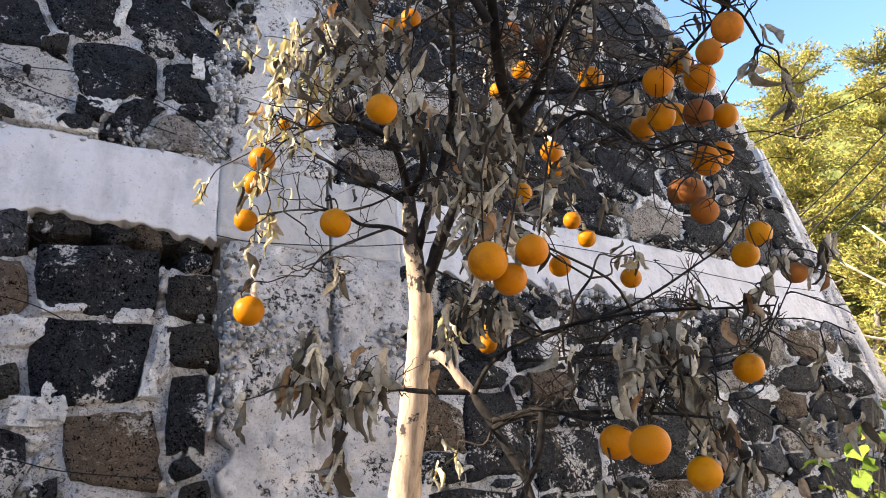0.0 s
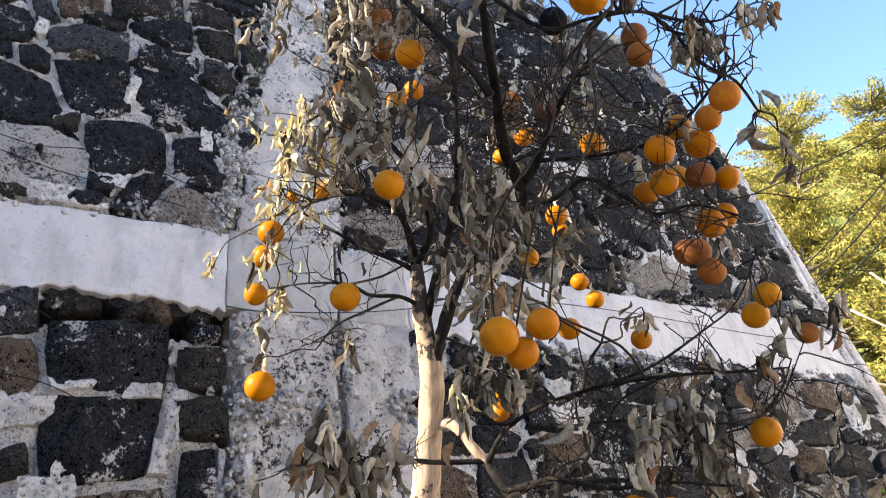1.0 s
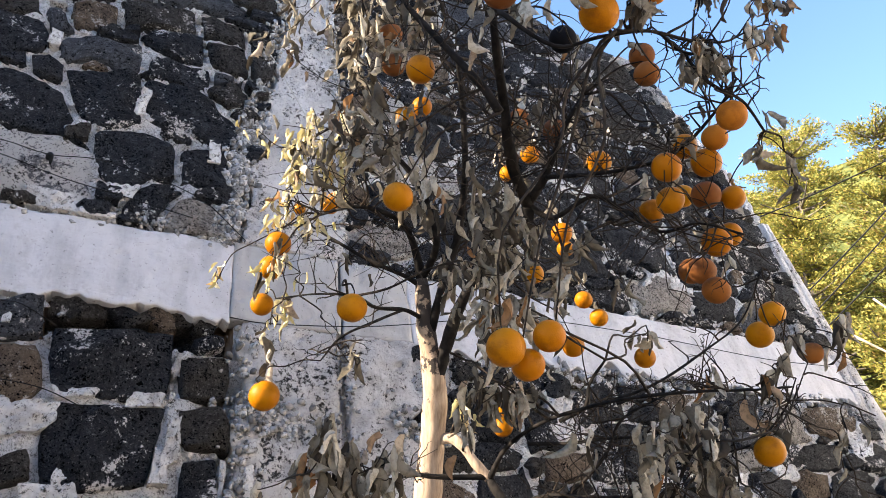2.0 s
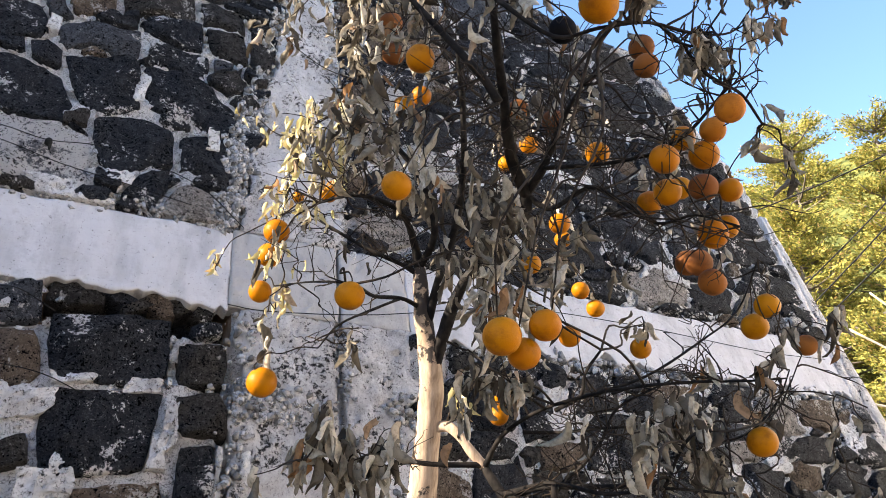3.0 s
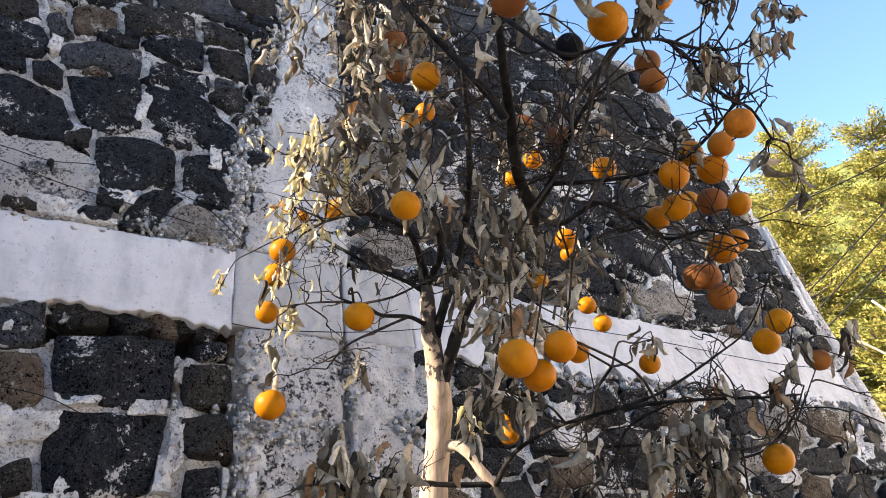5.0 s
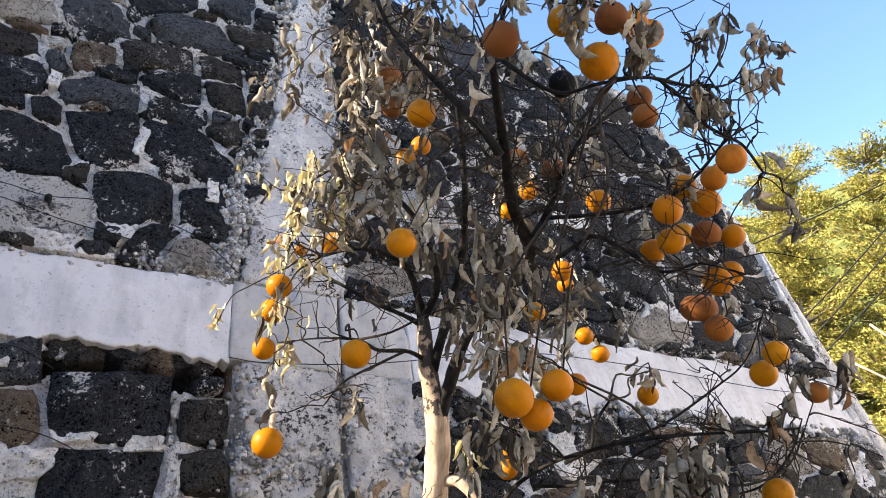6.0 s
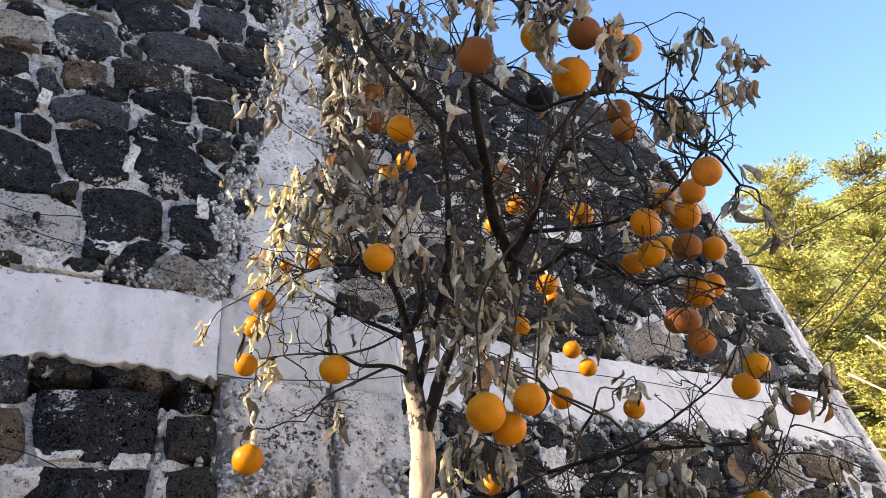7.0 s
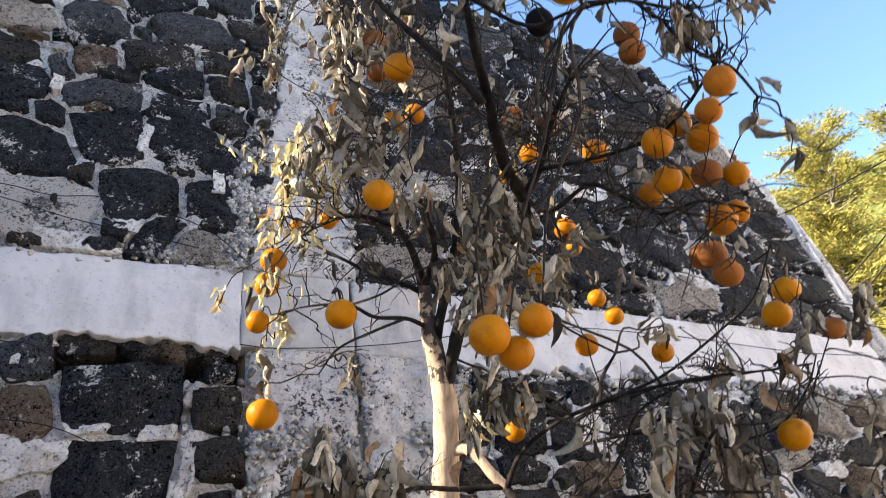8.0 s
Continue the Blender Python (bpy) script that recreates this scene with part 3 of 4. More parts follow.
LIMB_N6 = [(1.241, 1.758, 1.537, 0.0062), (1.231, 1.790, 1.476, 0.0058), (1.229, 1.796, 1.364, 0.0044)]
LIMB_N7 = [(1.308, 1.525, 1.585, 0.0050), (1.350, 1.459, 1.606, 0.0040), (1.408, 1.354, 1.645, 0.0030), (1.454, 1.277, 1.675, 0.0027), (1.500, 1.227, 1.750, 0.0023), (1.526, 1.205, 1.827, 0.0016)]
LIMB_N8 = [(1.235, 1.779, 1.741, 0.0070), (1.263, 1.696, 1.777, 0.0062), (1.269, 1.679, 1.843, 0.0050), (1.284, 1.626, 1.904, 0.0036)]
FORKS = [(LIMB_A, [LIMB_A1, LIMB_A2, LIMB_D, LIMB_F, LIMB_F2, LIMB_T1, LIMB_T2, LIMB_T3, LIMB_R1, LIMB_R2, LIMB_R3, LIMB_R4, LIMB_R5, LIMB_R6]), (LIMB_B, [LIMB_B1]), (LIMB_B2, []), (LIMB_C, []), (LIMB_H, [LIMB_H2]),
         (LIMB_G, [LIMB_G1, LIMB_G2, LIMB_G3, LIMB_G4, LIMB_G5, LIMB_G6, LIMB_G7, LIMB_N2, LIMB_N3, LIMB_N4, LIMB_N5, LIMB_N6, LIMB_N7, LIMB_N8])]
tree = tagged(new("orange_tree"), "scorched orange tree with pale trunk, charred limbs and dry leaves", "tree")
tree.location = (1.02, 2.36, 0)
bpy.context.view_layer.update()
HOME = Matrix.Translation((-1.02, -2.36, 0))


def tree_part(name, verts, faces, material, label=""):
    ob = new(name, data_of(name, verts, faces, material))
    ob.parent, ob.matrix_parent_inverse = tree, HOME
    return tagged(ob, label)


verts, faces = [], []
tube(verts, faces, spline([(1.02, 2.37, -0.05, 0.085), (1.02, 2.36, 0.15, 0.062), (1.025, 2.34, 0.6, 0.056), *LIMB_trunk], 5), 14, 0.22)
tree_part("trunk", verts, faces, TRUNK_BARK, "pale cream trunk with scorched upper part")
twig_roots = []
for limb, forks in FORKS:
    main = None
    for line in (limb, *forks):
        verts, faces = [], []
        path = spline(line, 5)
        tube(verts, faces, path, 9, 0.3, 3)
        if main is None:
            main = tree_part("limb", verts, faces, TRUNK_BARK if limb is LIMB_G else BURNT_BARK)
        else:
            child("branch", data_of("branch", verts, faces, BURNT_BARK), main, "charred black branch" if limb is LIMB_G else "")
        twig_roots += [(Vector(row[:3]), row[3]) for row in path]

ORANGES_A = [
    (0.644, 1.106, 1.776, 0.072, 0),
    (0.728, 1.092, 1.806, 0.061, 0),
    (0.523, 1.625, 1.940, 0.074, 0),
    (0.548, 1.437, 2.168, 0.071, 0),
    (0.453, 2.193, 2.257, 0.083, 0),
    (0.401, 2.075, 2.026, 0.066, 0),
    (0.414, 1.963, 1.753, 0.082, 0),
    (0.643, 1.571, 2.612, 0.080, 0),
    (1.139, 1.193, 2.290, 0.074, 0),
    (1.467, 1.360, 2.213, 0.084, 0),
    (1.601, 1.500, 2.129, 0.084, 1),
    (1.475, 1.260, 1.653, 0.074, 0),
    (0.784, 0.989, 2.468, 0.083, 0),
    (0.902, 1.278, 2.620, 0.071, 2),
    (0.616, 1.103, 2.538, 0.081, 1),
    (0.709, 1.134, 1.756, 0.064, 0),
    (1.468, 2.026, 2.030, 0.078, 0),
    (0.681, 1.923, 2.950, 0.078, 1),
]
ORANGES_B = [
    (0.694, 1.917, 2.836, 0.073, 1),
    (0.940, 2.235, 2.914, 0.077, 0),
    (0.738, 1.901, 2.648, 0.072, 0),
    (0.670, 2.401, 2.509, 0.066, 0),
    (0.546, 2.346, 2.449, 0.043, 0),
    (1.298, 2.017, 2.259, 0.074, 0),
    (1.680, 2.243, 2.275, 0.071, 0),
    (1.741, 2.228, 2.209, 0.073, 0),
    (1.367, 1.945, 2.400, 0.074, 0),
    (1.576, 2.215, 2.460, 0.067, 0),
    (1.316, 1.667, 2.542, 0.079, 0),
    (1.251, 1.818, 2.706, 0.080, 1),
    (1.185, 1.935, 2.787, 0.075, 1),
    (1.395, 2.190, 2.813, 0.076, 0),
    (1.306, 2.206, 2.712, 0.070, 0),
    (1.031, 1.730, 2.336, 0.047, 0),
    (1.694, 1.924, 2.002, 0.074, 0),
    (1.364, 1.278, 2.394, 0.082, 0),
]
ORANGES_C = [
    (1.331, 1.321, 2.452, 0.071, 0),
    (1.353, 1.233, 2.446, 0.069, 3),
    (1.187, 1.029, 2.366, 0.070, 3),
    (1.464, 1.382, 2.360, 0.084, 1),
    (1.547, 1.362, 2.364, 0.071, 0),
    (1.274, 1.327, 2.282, 0.075, 0),
    (1.316, 1.443, 2.299, 0.070, 0),
    (1.551, 1.387, 2.260, 0.071, 0),
    (1.646, 1.593, 2.221, 0.089, 1),
    (1.552, 1.275, 2.006, 0.068, 0),
    (1.613, 1.371, 1.975, 0.075, 0),
    (1.180, 1.286, 2.613, 0.070, 1),
    (1.205, 1.329, 2.702, 0.072, 1),
    (1.096, 1.868, 1.719, 0.060, 0),
    (0.430, 2.147, 2.162, 0.076, 0),
    (0.727, 1.027, 2.577, 0.071, 0),
    (0.991, 1.102, 2.716, 0.072, 3),
    (1.207, 1.271, 2.883, 0.081, 3),
]
ORANGES_D = [
    (0.828, 0.993, 2.598, 0.072, 1),
    (1.145, 1.353, 1.465, 0.080, 0),
    (1.015, 1.106, 1.469, 0.080, 0),
    (1.333, 1.275, 1.405, 0.080, 0),
    (1.521, 1.527, 2.422, 0.070, 0),
    (1.677, 1.666, 2.244, 0.085, 1),
    (1.644, 1.241, 1.908, 0.056, 1),
    (1.175, 1.977, 1.787, 0.053, 0),
    (0.703, 2.458, 2.556, 0.064, 0),
]
FRUIT = [Vector(row[:3]) for row in ORANGES_A + ORANGES_B + ORANGES_C + ORANGES_D]
rnd = random.Random(7)
twig_v, twig_f = [], []


def nearest_root(p):
    return min(twig_roots, key=lambda r: (r[0] - p).length + 0.5 * max(0, p.z - r[0].z - 0.1))


own_twigs = 0


def twig(a, b, r0, r1, sag=0.1, jitter=0.02, own=False):
    """A dry twig from a to b, a part of its own or one of the joined fine ones; returns its points."""
    global own_twigs
    length = (b - a).length
    for attempt in range(6):
        pts = [a]
        j = 0.25 * jitter + 0.03 * length * (1 + attempt)
        for s in (0.3, 0.55, 0.8):
            pts.append(a.lerp(b, s) + Vector((rnd.gauss(0, j), rnd.gauss(0, j), rnd.gauss(0, j) - sag * length * math.sin(math.pi * s))))
        pts.append(b)
        path = spline([(*p, r0 + (r1 - r0) * i / 4) for i, p in enumerate(pts)], 3)
        if not any((Vector(row[:3]) - c).length < 0.04 for row in path[1:-1] for c in FRUIT):
            break
    if own and own_twigs < 295:
        own_twigs += 1
        v, f = [], []
        tube(v, f, path, 5)
        tree_part("twig", v, f, TWIG_BARK)
    else:
        tube(twig_v, twig_f, path, 5)
    return [Vector(row[:3]) for row in path]


def bare_twigs(limb, count, reach):
    path = spline(limb, 5)
    for _ in range(count):
        a = Vector(path[rnd.randrange(len(path) // 3, len(path))][:3])
        d = Vector((rnd.gauss(0, 1), rnd.gauss(0, 0.8), rnd.gauss(0.15, 0.7))).normalized() * reach * rnd.uniform(0.4, 1.1)
        if a.y + d.y > 2.3:
            d.y = -abs(d.y)
        if a.x + d.x > 1.3 and a.z + d.z > 2.25:
            continue
        line = twig(a, a + d, 0.0026, 0.0009, -0.06, own=rnd.random() < 0.35)
        for _ in range(rnd.randrange(1, 4)):
            b = line[rnd.randrange(2, len(line) - 1)]
            if b.x > 1.2 and b.z > 2.3:
                continue
            e = (d.normalized() * 0.6 + Vector((rnd.gauss(0, 0.7), rnd.gauss(0, 0.7), rnd.gauss(0, 0.7)))) * reach * 0.35
            twig(b, b + e, 0.0015, 0.0006, -0.03, 0.002)


for limb, count, reach in ((LIMB_F, 46, 0.28), (LIMB_F2, 44, 0.26), (LIMB_A2, 50, 0.32), (LIMB_C, 34, 0.3), (LIMB_A1, 30, 0.3), (LIMB_D, 26, 0.24), (LIMB_B, 20, 0.24), (LIMB_B1, 14, 0.22), (LIMB_B2, 18, 0.24),
                           (LIMB_G2, 14, 0.2), (LIMB_G4, 20, 0.2), (LIMB_G6, 7, 0.18), (LIMB_G7, 5, 0.14), (LIMB_G1, 10, 0.2), (LIMB_T1, 8, 0.13), (LIMB_T3, 10, 0.14), (LIMB_H, 6, 0.15), (LIMB_H2, 5, 0.12), (LIMB_G3, 6, 0.15), (LIMB_G5, 6, 0.15), (LIMB_N2, 14, 0.2), (LIMB_N3, 12, 0.18), (LIMB_N4, 10, 0.16), (LIMB_N5, 10, 0.16), (LIMB_N7, 8, 0.12), (LIMB_R1, 9, 0.07), (LIMB_R2, 6, 0.06), (LIMB_R3, 4, 0.05)):
    bare_twigs(limb, count, reach)

# dry leaves, curled and hanging
def leaf_shape(seed):
    r = random.Random(seed)
    length, width, bend, fold, twist = r.uniform(0.075, 0.12), r.uniform(0.019, 0.033), r.uniform(-1.7, 1.7), r.uniform(1.5, 3.1), r.uniform(-2.8, 2.8)
    pts, fcs, at, turn, n = [], [], Vector((0, 0, 0)), 0.0, 8
    for i in range(n + 1):
        s = i / n
        half = width * 0.5 * math.sin(math.pi * min(1, 0.06 + 0.94 * s) ** 0.8) ** 0.8 + 0.0012
        turn = bend * s + 0.25 * math.sin(5 * s + seed)
        ahead = Vector((0, math.sin(turn), -math.cos(turn)))
        out = Vector((0, math.cos(turn), math.sin(turn)))
        tw = twist * s
        side = Vector((1, 0, 0)) * math.cos(tw) + out * math.sin(tw)
        up = out * math.cos(tw) - Vector((1, 0, 0)) * math.sin(tw)
        for k in (-1, -0.5, 0, 0.5, 1):
            f = fold * (0.75 + 0.4 * math.sin(3 * s + seed * 2))
            wave = 0.004 * math.sin(9 * s + 4 * k + seed) + 0.0028 * math.sin(21 * s + 3 * k * k + 2 * seed)
            pts.append(tuple(at + side * (half * math.sin(f * k) / max(f, 0.3) * 1.1) + up * (half * (1 - math.cos(f * k)) * 1.2 + wave * abs(k))))
        at = at + ahead * (length / n)
    for i in range(n):
        for k in range(4):
            a = i * 5 + k
            fcs.append((a, a + 1, a + 6, a + 5))
    return pts, fcs


SHAPES = [leaf_shape(s) for s in range(24)]
LEAF_MESHES = [data_of("leaf", *s, LEAF_ONE) for s in SHAPES]
many = {"dry": ([], []), "faded": ([], [])}
single = 0


def hang_leaf(p, faded, alone):
    global single
    if any((p - c).length < 0.056 and p.z < c.z + 0.05 for c in FRUIT):
        return
    k = rnd.randrange(len(SHAPES))
    m = Matrix.LocRotScale(p, Euler((rnd.gauss(0, 0.27), rnd.gauss(0, 0.27), rnd.uniform(0, 6.28))), Vector((1, 1, 1)) * (rnd.uniform(0.32, 0.68) if faded else rnd.uniform(0.6, 1.0) if p.z < 1.72 and p.x < 0.8 else rnd.uniform(0.34, 0.74) if p.z > 2.4 and p.y < 1.1 else rnd.uniform(0.42, 0.92)))
    if alone and single < 290:
        single += 1
        ob = new("leaf", LEAF_MESHES[k])
        ob.parent, ob.matrix_parent_inverse, ob.matrix_basis = tree, HOME, m
        return
    vs, fs = many["faded" if faded else "dry"]
    start = len(vs)
    vs += [tuple(m @ Vector(v)) for v in SHAPES[k][0]]
    fs += [tuple(start + i for i in f) for f in SHAPES[k][1]]


SPRAYS_A = [
    (0.55, 2.01, 3.03, 0.20, 84),
    (0.59, 1.78, 2.42, 0.18, 74),
    (0.58, 1.91, 2.70, 0.18, 56),
    (0.49, 2.13, 2.56, 0.12, 100),
    (0.48, 2.21, 2.38, 0.09, 50),
    (0.58, 2.17, 2.51, 0.09, 50),
    (0.63, 1.65, 2.41, 0.13, 38),
    (0.80, 1.56, 2.16, 0.13, 52),
    (0.81, 1.49, 2.03, 0.08, 22),
    (0.73, 1.23, 1.89, 0.05, 12),
    (0.95, 1.47, 2.18, 0.03, 4),
    (0.65, 0.87, 2.48, 0.10, 28),
    (0.52, 0.93, 2.48, 0.08, 20),
    (0.88, 0.99, 2.54, 0.05, 12),
    (1.39, 1.12, 2.35, 0.07, 8),
]
SPRAYS_B = [
    (1.50, 1.13, 2.34, 0.06, 5),
    (1.61, 1.26, 1.95, 0.08, 14),
    (1.68, 1.89, 2.06, 0.06, 8),
    (1.15, 1.47, 2.51, 0.10, 8),
    (0.53, 1.66, 3.03, 0.18, 45),
    (1.12, 1.65, 2.68, 0.13, 20),
    (0.42, 2.02, 1.94, 0.06, 12),
    (0.47, 2.02, 2.02, 0.06, 10),
    (0.43, 1.99, 2.13, 0.06, 10),
    (0.34, 2.60, 2.20, 0.05, 8),
    (0.63, 1.89, 1.86, 0.04, 6),
    (0.70, 1.61, 2.97, 0.14, 36),
    (0.67, 1.70, 2.78, 0.13, 30),
    (0.78, 1.29, 2.66, 0.10, 20),
    (1.14, 1.52, 2.68, 0.12, 16),
    (0.50, 1.62, 1.60, 0.09, 30),
    (0.90, 1.59, 1.96, 0.10, 26),
    (0.99, 1.59, 2.08, 0.10, 22),
]
SPRAYS_C = [
    (0.92, 1.69, 2.04, 0.10, 20),
    (1.11, 1.59, 2.07, 0.08, 12),
    (1.15, 1.54, 2.18, 0.10, 16),
    (1.34, 1.26, 1.58, 0.07, 10),
    (1.40, 1.27, 1.49, 0.08, 12),
    (1.51, 1.28, 1.40, 0.08, 14),
    (1.35, 1.31, 1.81, 0.05, 5),
    (1.50, 1.25, 1.84, 0.06, 8),
    (0.93, 1.62, 1.78, 0.08, 20),
    (0.57, 1.65, 1.55, 0.10, 32),
    (0.65, 1.67, 1.57, 0.09, 20),
    (0.43, 1.61, 1.53, 0.07, 10),
    (0.60, 1.68, 1.39, 0.09, 12),
    (1.11, 2.12, 1.34, 0.07, 14),
    (1.09, 1.25, 1.64, 0.09, 28),
    (1.24, 1.29, 1.68, 0.10, 34),
    (1.30, 1.29, 1.60, 0.09, 24),
    (1.39, 1.34, 1.54, 0.08, 16),
]
SPRAYS_D = [
    (1.49, 1.33, 1.45, 0.09, 20),
    (1.11, 1.31, 1.37, 0.07, 12),
    (0.98, 1.63, 1.75, 0.09, 22),
    (0.89, 1.66, 1.80, 0.09, 22),
    (1.62, 1.08, 1.72, 0.05, 5),
    (1.71, 1.19, 1.57, 0.08, 9),
    (1.56, 1.18, 1.48, 0.05, 5),
    (1.08, 2.08, 1.80, 0.05, 10),
    (1.59, 1.33, 1.71, 0.05, 6),
    (0.98, 2.08, 2.22, 0.12, 30),
    (1.14, 1.87, 2.70, 0.15, 30),
]
SPRAYS_E = [
    (1.13, 1.02, 2.66, 0.04, 11),
    (1.21, 1.02, 2.77, 0.035, 9),
    (1.28, 1.02, 2.69, 0.05, 13),
    (1.37, 1.02, 2.76, 0.035, 9),
    (1.37, 1.02, 2.65, 0.05, 12),
    (1.26, 1.02, 2.60, 0.045, 12),
    (1.09, 1.02, 2.52, 0.05, 16),
    (1.14, 1.02, 2.49, 0.05, 16),
    (1.05, 1.03, 2.45, 0.05, 12),
    (0.69, 0.94, 2.58, 0.05, 14),
    (0.78, 0.94, 2.64, 0.06, 16),
    (0.84, 0.94, 2.59, 0.05, 14),
    (0.87, 0.95, 2.53, 0.04, 10),
    (0.66, 0.93, 2.49, 0.05, 10),
    (0.62, 0.94, 2.54, 0.05, 12),
    (0.54, 0.94, 2.52, 0.05, 12),
    (0.54, 2.00, 3.04, 0.09, 30),
    (0.65, 2.00, 2.99, 0.08, 22),
    (0.55, 2.00, 2.90, 0.09, 30),
    (0.95, 1.60, 2.22, 0.08, 22),
    (0.88, 1.62, 2.12, 0.08, 22),
    (1.05, 1.70, 2.24, 0.08, 16),
]
for x, y, z, r, count in SPRAYS_A + SPRAYS_B + SPRAYS_C + SPRAYS_D + SPRAYS_E:
    c = Vector((x, y, z))
    faded = y > 1.95 and x < 0.72 and z < 2.75 or y > 2.07 and z < 1.9
    near = y < 1.32 or z < 1.66
    root, thick = nearest_root(c)
    stem = twig(root, c + Vector((0, 0, 0.3 * r)), min(0.004, thick), 0.0018, -0.05, own=True)
    lines = [stem[len(stem) // 2:]]
    for _ in range(max(2, count // 6)):
        goal = c + Vector((rnd.gauss(0, 0.75), rnd.gauss(0, 0.55), rnd.gauss(0.3, 0.7))) * r
        lines.append(twig(stem[rnd.randrange(len(stem) // 2, len(stem))], goal, 0.0019, 0.0011, 0.08))
    for _ in range(count):
        line = lines[rnd.randrange(len(lines))]
        p = line[rnd.randrange(len(line) // 2, len(line))] + Vector((rnd.gauss(0, 0.12), rnd.gauss(0, 0.12), rnd.gauss(0, 0.2))) * r
        hang_leaf(p, faded and rnd.random() < 0.8, near and rnd.random() < 0.75)

# ---- the oranges ----


def orange_meshes():
    made = []
    for kind, mat in enumerate(RINDS):
        bm = bmesh.new()
        bmesh.ops.create_uvsphere(bm, u_segments=28, v_segments=18, radius=0.5)
        for v in bm.verts:
            d = v.co.normalized()
            v.co *= 1 + 0.02 * noise.noise(d * 1.3 + Vector((kind, 0, 0)))
            v.co.z -= 0.03 * math.exp(-((d.x**2 + d.y**2) / 0.03)) * (1 if d.z > 0 else -0.4)
            if kind == 1:
                v.co *= 1 + 0.012 * noise.noise(d * 6)
        made.append(mesh_of(bm, "orange", mat))
    return made


ORANGE_MESHES = orange_meshes()
verts, faces = [], []
tube(verts, faces, [(0, 0, 0.44, 0.07), (0, 0, 0.475, 0.078), (0, 0, 0.497, 0.05), (0, 0, 0.51, 0.02)], 8)
CALYX = data_of("calyx", verts, faces, TWIG_BARK)
verts, faces = [], []
tube(verts, faces, [(0, 0, 0.48, 0.026), (0.005, 0, 0.56, 0.022), (0.02, 0.01, 0.64, 0.02)], 6)
STALK = data_of("stalk", verts, faces, TWIG_BARK)
LOOKS = ["ripe bright orange fruit hanging on a dry twig", "brown scorched orange fruit hanging on a dry twig", "black charred fruit hanging on a burnt twig", "dull orange fruit with a smoky skin"]
for x, y, z, size, kind in ORANGES_A + ORANGES_B + ORANGES_C + ORANGES_D:
    fruit = tagged(new("orange", ORANGE_MESHES[kind]), LOOKS[kind], "orange", "oranges on the tree")
    turn = Euler((rnd.gauss(0, 0.25), rnd.gauss(0, 0.25), rnd.uniform(0, 6)))
    fruit.matrix_basis = Matrix.LocRotScale((x, y, z), turn, (size, size, size * rnd.uniform(0.94, 1.0)))
    child("stalk", STALK, child("calyx", CALYX, fruit, "dry brown calyx"))
    top = fruit.matrix_basis @ Vector((0.02, 0.01, 0.63))
    root, thick = nearest_root(top + Vector((0, 0, 0.08)))
    twig(root, top, min(0.0045, thick), 0.0018, -0.12, 0.01, own=True)
    for _ in range(rnd.randrange(1, 4)):
        hang_leaf(top + Vector((rnd.choice((-1, 1)) * rnd.uniform(0.015, 0.05), rnd.uniform(0.0, 0.05), rnd.uniform(0.035, 0.10))), y > 2.0 and x < 0.7, False)

tree_part("twigs", twig_v, twig_f, TWIG_BARK)["kind"] = "stuff"
tree_part("dry_leaves", *many["dry"], LEAF_MANY, "curled grey-brown dry leaves")["kind"] = "stuff"
tree_part("faded_leaves", *many["faded"], FADED, "pale yellow faded leaves")["kind"] = "stuff"


# ---- wires ----
def wire(points, radius, material, label):
    v, f = [], []
    tube(v, f, spline([(*(FACE @ Vector(p)), radius) for p in points], 4), 5)
    return tagged(new("wire", data_of("wire", v, f, material)), label, "wire", "wires on the wall")


wire([(-0.9, 3.06, 0.10), (-0.54, 3.08, 0.09), (-0.33, 3.04, 0.10), (-0.1, 3.07, 0.10), (0.3, 2.98, 0.09), (0.55, 2.80, 0.05)], 0.0022, WIRE, "thin black wire slung across the basalt stones")
wire([(-0.9, 3.05, 0.09), (-0.52, 2.99, 0.10), (-0.26, 2.93, 0.09), (0.0, 2.90, 0.08), (0.3, 2.86, 0.07)], 0.0022, WIRE, "thin black wire slung across the basalt stones")
wire([(0.5, 2.36, 0.05), (0.69, 2.36, 0.045), (1.2, 2.42, 0.06), (2.0, 2.60, 0.06), (2.78, 2.63, 0.06), (3.22, 2.62, 0.06), (3.9, 2.60, 0.06), (4.5, 2.62, 0.07)], 0.0025, WIRE, "thin black wire along the white band")
wire([(-0.6, 2.30, 0.08), (-0.37, 2.28, 0.075), (-0.28, 2.27, 0.08), (-0.15, 2.23, 0.02)], 0.0020, WIRE, "thin black wire slung across the basalt stones")
wire([(-0.6, 1.96, 0.08), (-0.30, 1.95, 0.085), (-0.14, 1.93, 0.075), (0.0, 1.89, 0.03)], 0.0020, WIRE, "thin black wire slung across the basalt stones")
wire([(-0.5, 1.42, 0.08), (-0.14, 1.37, 0.085), (0.04, 1.33, 0.085), (0.34, 1.31, 0.07)], 0.0020, WIRE, "thin black wire slung across the basalt stones")
wire([(0.57, 4.32, 0.06), (0.66, 4.2, 0.06), (0.73, 4.05, 0.055), (0.82, 3.85, 0.055), (0.87, 3.72, 0.05), (0.9, 3.5, 0.05)], 0.003, PALE_WIRE, "pale string hanging on the plaster pier")

def rod(name, points, radius, material, label, category, group):
    v, f = [], []
    tube(v, f, spline([(*p, radius) for p in points], 5), 6)
    return tagged(new(name, data_of(name, v, f, material)), label, category, group)


